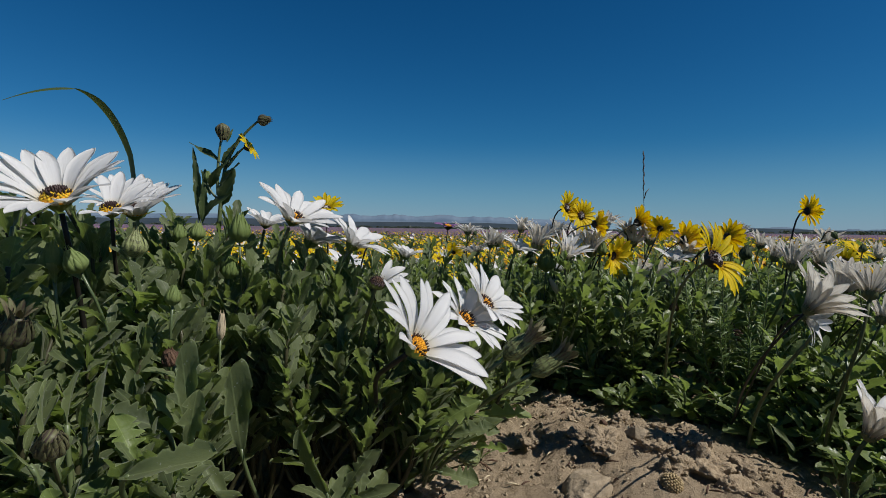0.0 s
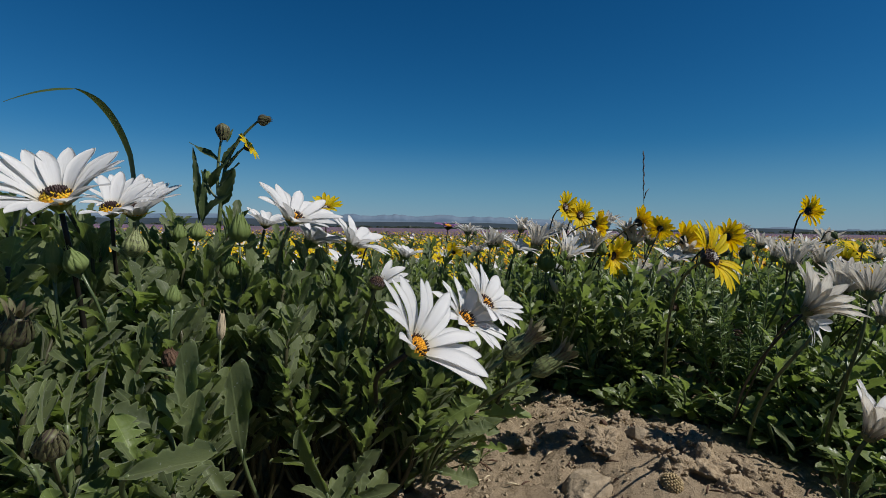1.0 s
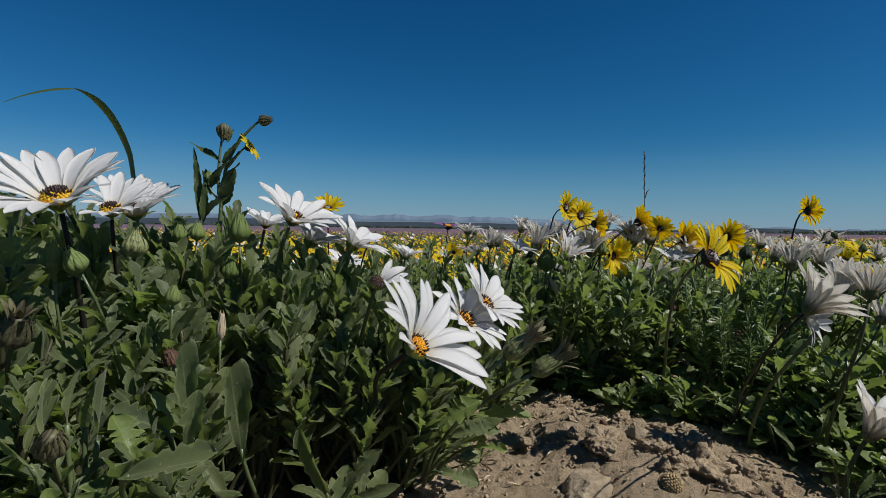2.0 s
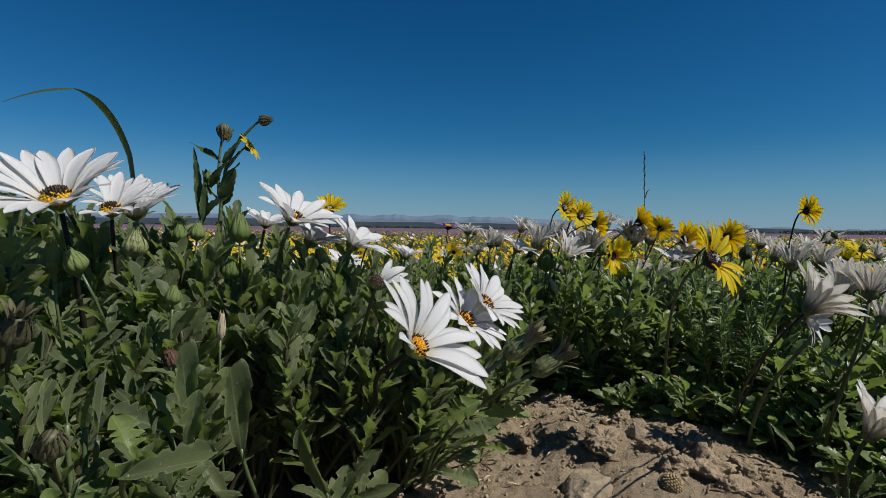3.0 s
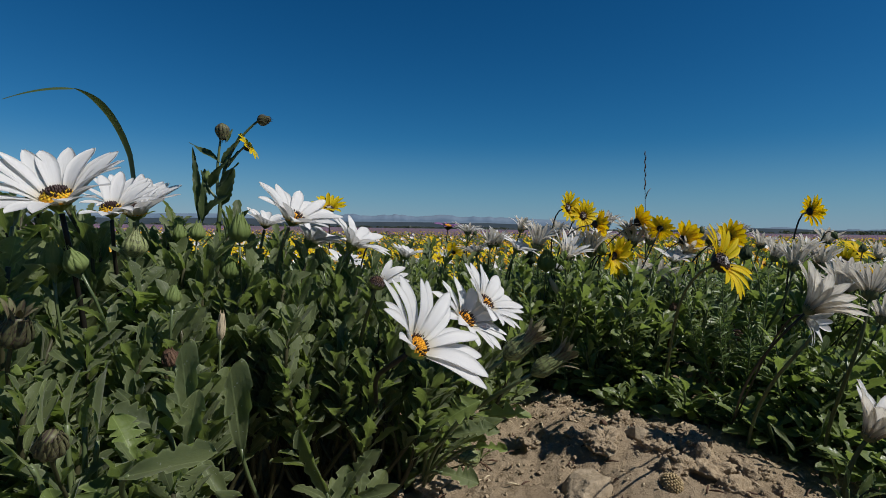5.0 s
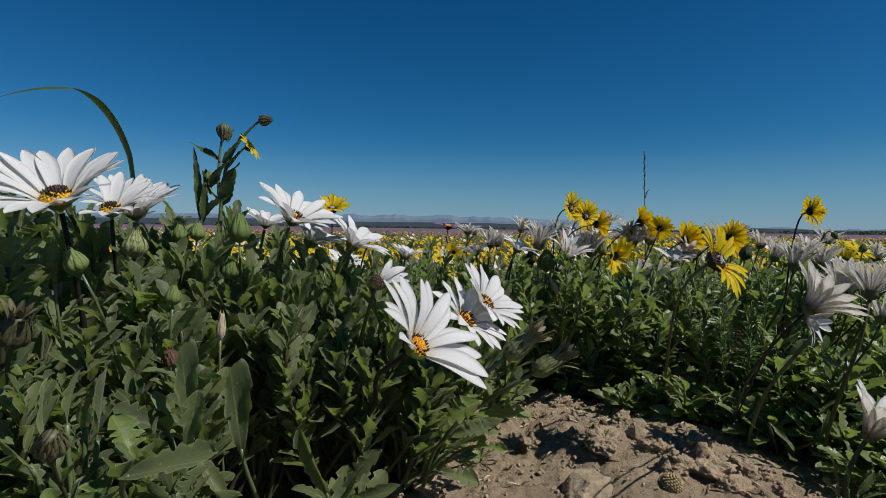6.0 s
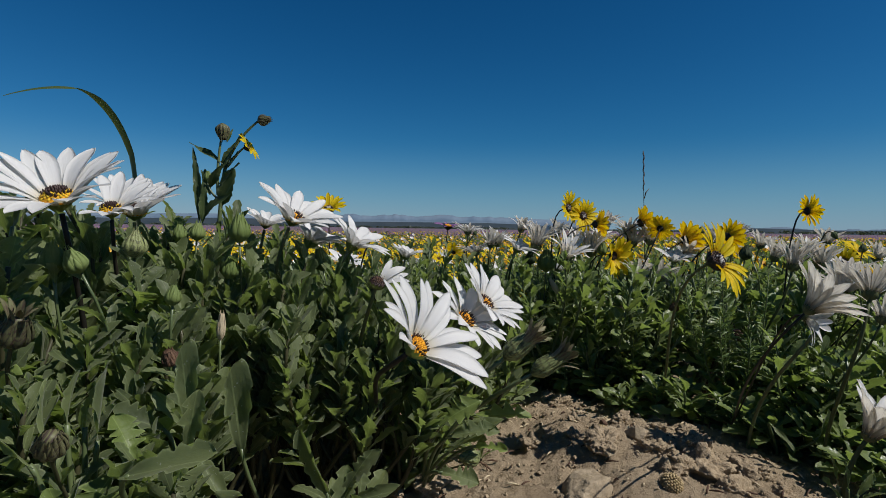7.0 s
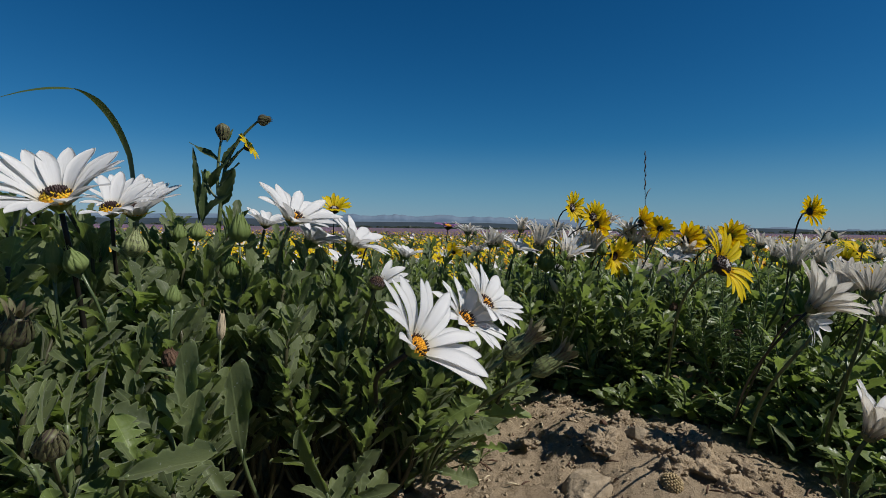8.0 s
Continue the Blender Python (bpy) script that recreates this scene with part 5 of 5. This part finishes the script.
flower("brown", (-0.2402, 0.8493, 0.1847), (0.3, -0.3, 0.7), 0.042, 20, YELL, 15, stem_r=0.001)
flower("purple", (0.0076, 0.8508, 0.2239), (0.1, -0.15, 0.98), 0.046, 24, "single purple flower above the field", 12, stem_r=0.0008)

rng = random.Random(5)
for i in range(20):
    y = 0.95 + 1.0 * rng.random()
    x = y * rng.uniform(-0.42, 0.86)
    flower(("brown", "gold", "yellow")[i % 3], (x, y, (0.15 if x > 0.15 * y else 0.118) * rng.uniform(0.9, 1.12) + 0.006 * y), (0.5 + rng.gauss(0, 0.3), rng.gauss(-0.1, 0.5), 0.7), rng.uniform(0.036, 0.046), rng.uniform(12, 40), YELL, 14, group="yellow daisies of the field", stem_r=0.0009)
for i in range(14):
    y = 0.95 + 0.9 * rng.random()
    x = y * rng.uniform(-0.35, 0.86)
    flower("white", (x, y, (0.15 if x > 0.15 * y else 0.112) * rng.uniform(0.9, 1.1) + 0.004 * y), (0.25 + rng.gauss(0, 0.15), rng.gauss(0, 0.15), 0.95), rng.uniform(0.05, 0.06), rng.uniform(25, 55), HALF, 15, group="white daisies of the field", stem_r=0.001)

# ---------------------------------------------------------------- buds
GB = "plump closed green daisy bud"
bud((-0.2063, 0.2792, 0.1939), (-0.05, 0, 1), 0.017, GB, leafy=6)
bud((-0.1919, 0.2792, 0.1941), (-0.3, -0.3, 0.9), 0.014, GB, leafy=6)
bud((-0.1927, 0.3295, 0.1995), (0.05, 0, 1), 0.018, "browning green daisy bud", STRIPED_BUDS, leafy=6)
bud((-0.1996, 0.3998, 0.2072), (0, 0, 1), 0.014, GB, leafy=6)
bud((-0.1867, 0.3999, 0.2087), (0.1, 0, 1), 0.014, GB, leafy=6)
bud((-0.1465, 0.3798, 0.2085), (0, 0, 1), 0.021, GB, leafy=6)
bud((-0.1538, 0.3788, 0.1824), (0.2, -0.2, 1), 0.017, GB, leafy=6)
bud((-0.1131, 0.4988, 0.1793), (-0.2, 0, 1), 0.022, GB, leafy=6)
bud((-0.1533, 0.2985, 0.1744), (0.1, 0, 1), 0.012, GB, leafy=6)
bud((0.1504, 0.7683, 0.1606), (0.05, 0, 1), 0.034, GB)
bud((0.1272, 0.7687, 0.1701), (0.05, 0, 1), 0.022, GB, DARK_BUDS)
bud((0.0479, 0.3966, 0.1228), (0.72, -0.1, 0.62), 0.030, "closing daisy bud with reddish striped bracts", LONG_BUDS, (-0.02, 0.46, 0.0), 0.0017, STEM, 0, 0.3, 16)
bud((0.0725, 0.4159, 0.1057), (0.75, -0.1, 0.5), 0.029, "closing daisy bud with reddish striped bracts", LONG_BUDS, (-0.01, 0.5, 0.0), 0.0017, STEM, 0, 0.3, 16)
bud((0.0303, 0.4133, 0.0377), (-0.75, -0.45, 0.25), 0.020, "green daisy bud lying over the sand", STRIPED_BUDS, (-0.02, 0.45, 0.0), 0.0008, STEM_LOW, 0, 0.3, 0, 4)
bud((0.2309, 0.7692, 0.1848), (0.1, -0.2, 1), 0.020, "round bud opening pale yellow")
bud((-0.1956, 0.238, 0.1645), (0.3, -0.2, 0.5), 0.018, "withered brown striped daisy head", WITHERED_BUDS, None, 0.0010, STEM_LOW, 0, 0.3, 8)
bud((-0.1471, 0.2873, 0.1431), (-0.1, -0.4, 0.9), 0.010, "spent dark brown daisy head", SPENT_BUDS)
bud((-0.1548, 0.2067, 0.129), (0.3, -0.4, 0.5), 0.015, "drooping dark striped daisy bud", WITHERED_BUDS, None, 0.0008, STEM_LOW, 0, 0.3, 0, 5)
bud((0.2857, 0.768, 0.1543), (0, 0, 1), 0.019, GB, DARK_BUDS)
bud((0.5895, 0.8007, 0.2228), (0.3, -0.3, -0.6), 0.012, "nodding dark bud on a hooked stem", DARK_BUDS, None, 0.0009, STEM_DARK, 0, 0.12)
bud((0.5559, 0.6996, 0.1969), (0.1, 0, 1), 0.012, "dark pointed daisy bud", DARK_BUDS, None, 0.0009, STEM_DARK)
bud((0.3901, 0.8005, 0.2173), (0.1, 0, 1), 0.013, "dark pointed daisy bud", DARK_BUDS, None, 0.0009, STEM_DARK)
bud((0.3888, 0.6792, 0.1858), (0.1, 0, 1), 0.020, GB, DARK_BUDS)
bud((0.0545, 0.9503, 0.2097), (0.5, 0, 0.6), 0.010, "dark drooping bud on a thin stem", DARK_BUDS, None, 0.0008, STEM_DARK)
bud((-0.0811, 0.6, 0.208), (0.5, 0, 0.8), 0.010, "dark pointed daisy bud", DARK_BUDS, None, 0.0009, STEM_DARK)
bud((0.2516, 0.7361, 0.1043), (0.2, -0.1, 1), 0.013, "withered brown daisy head", SPENT_BUDS, None, 0.001, BROWN_DRY)
bud((0.3069, 0.6965, 0.1146), (0.1, -0.1, 1), 0.012, "withered brown daisy head", SPENT_BUDS, None, 0.001, BROWN_DRY)
bud((0.3549, 0.6257, 0.0953), (-0.5, -0.3, 0.4), 0.013, "withered brown daisy head", SPENT_BUDS, None, 0.001, BROWN_DRY)
bud((-0.1383, 0.3275, 0.1485), (0.1, -0.1, 1), 0.018, "pale dry unopened daisy head", STRAW_BUDS)
bud((0.1669, 0.7571, 0.1291), (-0.5, 0.0, 0.85), 0.026, "pale dry unopened daisy head", STRAW_BUDS)
bud((0.3521, 0.767, 0.1265), (0.1, 0, 1), 0.018, GB)
bud((0.3685, 0.66, 0.1002), (0.1, -0.1, -1.0), 0.013, "wilted daisy head hanging from an arched brown stem", SPENT_BUDS, (0.352, 0.70, 0.0), 0.0011, BROWN_DRY, 0, 0.28)


# ---------------------------------------------------------------- tall weed, grass blade, grass stalk
def ribbon(b, pts, widths, side, fold=0.3):
    """A folded grass ribbon along points."""
    pts = [Vector(p) for p in pts]
    v, f = [], []
    for i, p in enumerate(pts):
        d = (pts[min(i + 1, len(pts) - 1)] - pts[max(i - 1, 0)]).normalized()
        s = (Vector(side) - d * Vector(side).dot(d)).normalized()
        u = d.cross(s)
        w = widths[i]
        v += [p - s * w + u * w * fold, p, p + s * w + u * w * fold]
    for i in range(len(pts) - 1):
        a = i * 3
        f += [(a, a + 1, a + 4, a + 3), (a + 1, a + 2, a + 5, a + 4)]
    b.add(v, f)


def local(points, foot):
    return [Vector(p) - Vector(foot) for p in points]


def grass_blade():
    foot = Vector((-0.2596, 0.4618, -0.0035))
    ob = thing("arching_grass", foot, "long green grass blade arching over the daisies", "grass")
    up = local([(-0.2596, 0.4618, -0.0035), (-0.2664, 0.4638, 0.1788), (-0.268, 0.4614, 0.2481), (-0.2731, 0.4596, 0.2791)], foot)
    over = local([(-0.2731, 0.4596, 0.2791), (-0.2798, 0.4566, 0.3046), (-0.2918, 0.4514, 0.3271), (-0.309, 0.4446, 0.3322)], foot)
    pts = arc(*up, 12) + arc(*over, 14)[1:]
    n = len(pts)
    b = Build()
    ribbon(b, pts, [0.0048 * (0.6 + 0.4 * math.sin(math.pi * min(1.0, (i / (n - 1)) ** 1.9))) * (1 - 0.8 * max(0.0, (i / (n - 1) - 0.82) / 0.18)) for i in range(n)], (0.75, -0.5, 0.35), 0.3)
    child("blade", b.mesh("blade", GRASS), ob)
    end = Vector((-0.309, 0.4446, 0.3322))
    pts = local(arc((-0.309, 0.4446, 0.3322), (-0.3219, 0.4417, 0.334), (-0.3369, 0.4345, 0.3287), (-0.3523, 0.424, 0.3173), 14), end)
    b = Build()
    ribbon(b, pts, [0.0009 + 0.0022 * math.sin(math.pi * (i / 13) ** 0.7) for i in range(14)], (0.0, 0.8, 0.5), 0.35)
    tip = child("blade_tip", b.mesh("blade_tip", GRASS), ob, Matrix.Translation(end - foot), "paler folded-over end")
    return ob, tip


blade, blade_tip = grass_blade()


def grass_stalk():
    foot = Vector((0.3102, 0.7922, 0.0014))
    ob = thing("grass_stalk", foot, "thin dry grass stalk with a narrow seed head", "grass")
    b = Build()
    pts = local(arc((0.3102, 0.7922, 0.0014), (0.3077, 0.7986, 0.169), (0.3022, 0.8019, 0.2545), (0.3017, 0.8053, 0.3418), 16), foot)
    b.tube(pts, [0.0008 - 0.00003 * i for i in range(16)], 5)
    child("stalk", b.mesh("stalk", STEM_DARK), ob)
    rng = random.Random(2)
    for k in range(9):
        t = 11.6 + 3.3 * k / 9
        i0 = int(t)
        at = pts[i0].lerp(pts[min(15, i0 + 1)], t - i0)
        s = 1 if k % 2 else -1
        seed_b = Build()
        end = at + Vector((s * 0.0008, rng.uniform(-0.001, 0.001), 0.0095))
        seed_b.tube([at, at.lerp(end, 0.4) + Vector((s * 0.0005, 0, 0)), end], [0.0003, 0.0008, 0.0002], 5)
        child("spikelet", seed_b.mesh("spikelet", BROWN_DRY), ob)
    seed_b = Build()
    at = local([(0.3037, 0.8025, 0.2699), (0.3061, 0.8029, 0.2794), (0.3111, 0.8031, 0.2855)], foot)
    seed_b.tube(at, [0.0005, 0.0009, 0.0003], 5)
    child("spikelet", seed_b.mesh("spikelet", BROWN_DRY), ob)
    return ob


stalk = grass_stalk()


def tall_weed():
    foot = Vector((-0.1822, 0.4118, -0.0014))
    ob = thing("tall_weed", foot, "tall dark weed with clasping leaves, buds and a yellow flower", "plant")

    def stem(a, c, e, g, r):
        b = Build()
        b.tube(local(arc(a, c, e, g, 12), foot), [r * (1.1 - 0.4 * i / 11) for i in range(12)], 6)
        child("stem", b.mesh("stem", STEM), ob)

    stem((-0.1822, 0.4118, -0.0014), (-0.1808, 0.4175, 0.1477), (-0.1802, 0.4206, 0.2286), (-0.1744, 0.422, 0.2646), 0.0022)
    stem((-0.1744, 0.422, 0.2646), (-0.1702, 0.4226, 0.2791), (-0.1627, 0.4231, 0.2918), (-0.148, 0.4235, 0.3037), 0.0013)
    stem((-0.1795, 0.4212, 0.2443), (-0.1807, 0.4218, 0.26), (-0.18, 0.4224, 0.2735), (-0.1779, 0.4229, 0.2875), 0.0013)
    stem((-0.1727, 0.4221, 0.2665), (-0.1682, 0.4223, 0.2715), (-0.1656, 0.4225, 0.2773), (-0.1576, 0.4228, 0.2838), 0.0010)
    stem((-0.1795, 0.4211, 0.2412), (-0.1858, 0.4213, 0.2456), (-0.1877, 0.4215, 0.251), (-0.1887, 0.4217, 0.2563), 0.0010)
    for a, e, wide, hint in (
            ((-0.194, 0.4204, 0.223), (-0.1972, 0.4227, 0.2832), 0.59, (0.5, -1, 0)), ((-0.1763, 0.4222, 0.2691), (-0.2054, 0.423, 0.2889), 0.79, (0.3, -0.7, 0.7)),
            ((-0.1798, 0.4219, 0.261), (-0.1614, 0.4231, 0.2936), 1.55, (-0.6, -0.9, 0.2)), ((-0.1785, 0.4209, 0.2349), (-0.1606, 0.4119, 0.2611), 1.93, (0.2, -1, 0.2)),
            ((-0.191, 0.4206, 0.2267), (-0.1736, 0.4114, 0.2495), 1.55, (-0.5, -0.8, 0.4)), ((-0.1805, 0.4215, 0.2511), (-0.1594, 0.4122, 0.269), 1.33, (-0.3, -0.8, 0.4)),
            ((-0.1858, 0.4212, 0.2442), (-0.1951, 0.422, 0.2643), 1.25, (0.2, -1, 0)), ((-0.1795, 0.4212, 0.2443), (-0.1661, 0.417, 0.2642), 1.25, (-0.4, -1, 0)),
            ((-0.1918, 0.4204, 0.2217), (-0.1865, 0.4167, 0.2559), 1.10, (0.3, -1, 0)), ((-0.1859, 0.4215, 0.2501), (-0.1778, 0.4121, 0.267), 1.63, (0.3, -0.8, 0.1)),
            ((-0.1886, 0.4215, 0.2509), (-0.1924, 0.422, 0.2644), 1.33, (0, -1, 0.3)), ((-0.1713, 0.4222, 0.2683), (-0.1639, 0.4226, 0.2792), 1.02, (0, -1, 0.3)),
            ((-0.173, 0.4229, 0.2862), (-0.17, 0.4233, 0.2979), 1.02, (0.4, -1, 0))):
        d = Vector(e) - Vector(a)
        m = frame_of(d, hint, Vector(a) - foot, d.length) @ Matrix.Diagonal((wide, 1, 1, 1))
        child("leaf", NARROW_LEAVES[int(abs(d.x) * 9999) % 3], ob, m)
    for at, face, size, meshes in (((-0.1489, 0.4235, 0.3032), (0.9, -0.1, 0.15), 0.011, WITHERED_BUDS), ((-0.1768, 0.4229, 0.3010), (0.1, -0.1, -1.0), 0.0135, WITHERED_BUDS), ((-0.1882, 0.4216, 0.2545), (0.1, -0.1, 1), 0.009, GREEN_BUDS)):
        child("bud", meshes[0], ob, facing(Vector(at) - foot, face, 0, size))
    m = facing(Vector((-0.1563, 0.4227, 0.2824)) - foot, (0.82, 0.0, 0.55))
    child("calyx", CALYX_DARK, ob, m @ Matrix.Scale(0.0034, 4))
    child("disc", DARK_DISC[0], ob, m @ Matrix.Scale(0.0024, 4))
    for i in range(11):
        p = m @ Matrix.Rotation(i * 2 * math.pi / 11, 4, "Z") @ Matrix.Translation((0, 0.0025, 0)) @ Matrix.Rotation(radians(12), 4, "X") @ Matrix.Diagonal((0.014, 0.0100, 0.0100, 1))
        child("petal", YELLOW_PETALS[i % 6], ob, p)
    return ob


weed = tall_weed()


# ---------------------------------------------------------------- what the wind moves
def motions():
    sway(y_tall, [(0, 0.00), (0.5, -0.49), (1, -0.49), (1.5, -0.24), (3, -0.75), (3.5, 0.50), (4, 1.01), (4.5, 0.00), (6, 1.25), (6.5, 0.26), (7, 0.50), (7.5, 1.25), (8, 1.74)])
    sway(y_pair, [(0, 0.00), (0.5, -0.18), (1, -0.36), (1.5, -0.18), (3, -0.18), (3.5, 0.54), (4, 1.81), (4.5, 0.36), (6, 1.63), (6.5, 0.54), (7, 0.72), (7.5, 1.63), (8, 4.16)])
    sway(y_big, [(0, 0, 0), (0.5, -0.3, 0), (1, -0.75, -0.5), (1.5, -0.75, -0.5), (3, -0.45, 0), (3.5, 0, 0), (4, 2.1, 1.7), (4.5, 0.6, 0.35), (4.7, 1.7, 1.2), (5.8, 0.15, -0.5), (6, 0.45, 0.5), (6.5, 0.45, 0), (7, 0.45, 0.35), (7.5, 1.05, 0), (8, 1.35, 1.7)])
    sway(y_sky, [(0, 0.00), (0.5, 0.27), (1, 0.27), (1.5, 0.27), (3, -0.25), (3.5, 0.00), (4, 1.55), (4.5, 0.77), (6, 0.77), (6.5, 0.27), (7, 0.00), (7.5, 0.27), (8, 0.77)])
    sway(y_west, [(0, 0.00), (0.5, 0.00), (1, -0.29), (1.5, 0.00), (3, 1.17), (3.5, 0.29), (4, 1.17), (4.5, 0.58), (6, 2.06), (6.5, 1.77), (7, 0.88), (7.5, 1.46), (8, 2.65)])
    sway(y_gap, [(0, 0.00), (0.5, 0.00), (1, 0.00), (1.5, 0.00), (3, 0.00), (3.5, 0.00), (4, 0.58), (4.5, -0.31), (6, 0.29), (6.5, 0.87), (7, 0.29), (7.5, 0.00), (8, 0.58)])
    sway(y_low, [(0, 0.00), (0.5, 0.00), (1, 0.00), (1.5, 0.00), (3, 0.00), (3.5, 0.30), (4, 0.30), (4.5, 0.00), (6, 0.92), (6.5, 0.62), (7, 0.30), (7.5, 0.30), (8, 0.62)])
    sway(y_east, [(0, 0.00), (1, 0.41), (1.5, 0.00), (3, 0.41), (3.5, 0.62), (4, 1.24), (4.5, -0.41), (6, 0.82), (7, 1.03), (8, 1.24)])
    sway(w_right, [(0, 0.00), (0.5, 0.00), (1, -0.17), (1.5, 0.00), (3, 0.00), (3.5, 0.83), (4, 0.66), (4.5, 0.16), (6, 0.16), (6.5, 0.00), (7, 0.16), (7.5, 0.33), (8, 0.66)])
    sway(w_up, [(0, 0.00), (0.5, -0.29), (1, -0.29), (1.5, -0.29), (3, 0.00), (3.5, 0.00), (4, 0.54), (4.5, 0.00), (6, 0.54), (6.5, 0.00), (7, -0.29), (7.5, 0.00), (8, 0.83)])
    sway(stalk, [(0, 0.00), (0.5, 0.23), (1, 0.00), (1.5, 0.23), (3, 0.23), (3.5, 0.67), (4, 0.45), (4.5, 0.45), (6, 0.23), (6.5, 0.00), (7, 0.00), (7.5, 0.00), (8, 0.45)])
    sway(blade, [(0, 0.00), (0.5, 0.00), (1, 0.00), (1.5, 0.00), (3, -0.13), (3.5, 0.00), (4, 0.00), (4.5, 0.00), (6, -0.13), (6.5, 0.50), (7, 0.25), (7.5, 0.00), (8, -0.13)])
    sway(y_side, [(0, 0.00), (0.5, -0.60), (1, 0.00), (1.5, -0.20), (3, 0.00), (3.5, 0.00), (4, 1.01), (4.5, 0.00), (6, 0.60), (7, 0.20), (8, 0.81)])
    sway(y_back, [(0, 0.00), (0.5, -0.21), (1.5, -0.21), (3, -0.21), (3.5, 0.00), (4, 0.84), (4.5, 0.00), (6, 0.63), (7, 0.00), (8, 0.42)])
    sway(w_crowd, [(0, 0.00), (0.5, 0.00), (1, 0.00), (1.5, 0.00), (3, 0.00), (3.5, 0.58), (4, 0.90), (4.5, 0.58), (6, 0.90), (6.5, 0.58), (7, 0.29), (7.5, 0.29), (8, 0.58)])
    sway(w_top, [(0, 0.00), (0.5, 0.00), (1, 0.00), (1.5, 0.00), (3, 0.32), (3.5, 0.00), (4, 0.66), (4.5, 0.32), (6, 0.66), (6.5, 0.00), (7, 0.00), (7.5, 0.00), (8, 0.32)])
    fold = blade_tip.location.copy()
    walk(blade_tip, [(t, pose(fold.x, fold.y, fold.z, 0, a, 0)) for t, a in (
        (0, 0), (0.5, -0.8), (1, -1.8), (1.5, -2.3), (3, -1.8), (3.5, 0.7), (4, -2.3), (4.5, -1.3), (6, 3.9), (6.5, 1.7), (7, 4.0), (7.5, 3.5), (8, 3.5))])
    sway(weed, [(0, 0.00), (0.5, 0.00), (1, 0.00), (1.5, 0.14), (3, 0.14), (3.5, 0.00), (4, 0.00), (4.5, -0.13), (6, 0.14), (6.5, 0.14), (7, 0.00), (7.5, 0.14), (8, 0.00)])


motions()
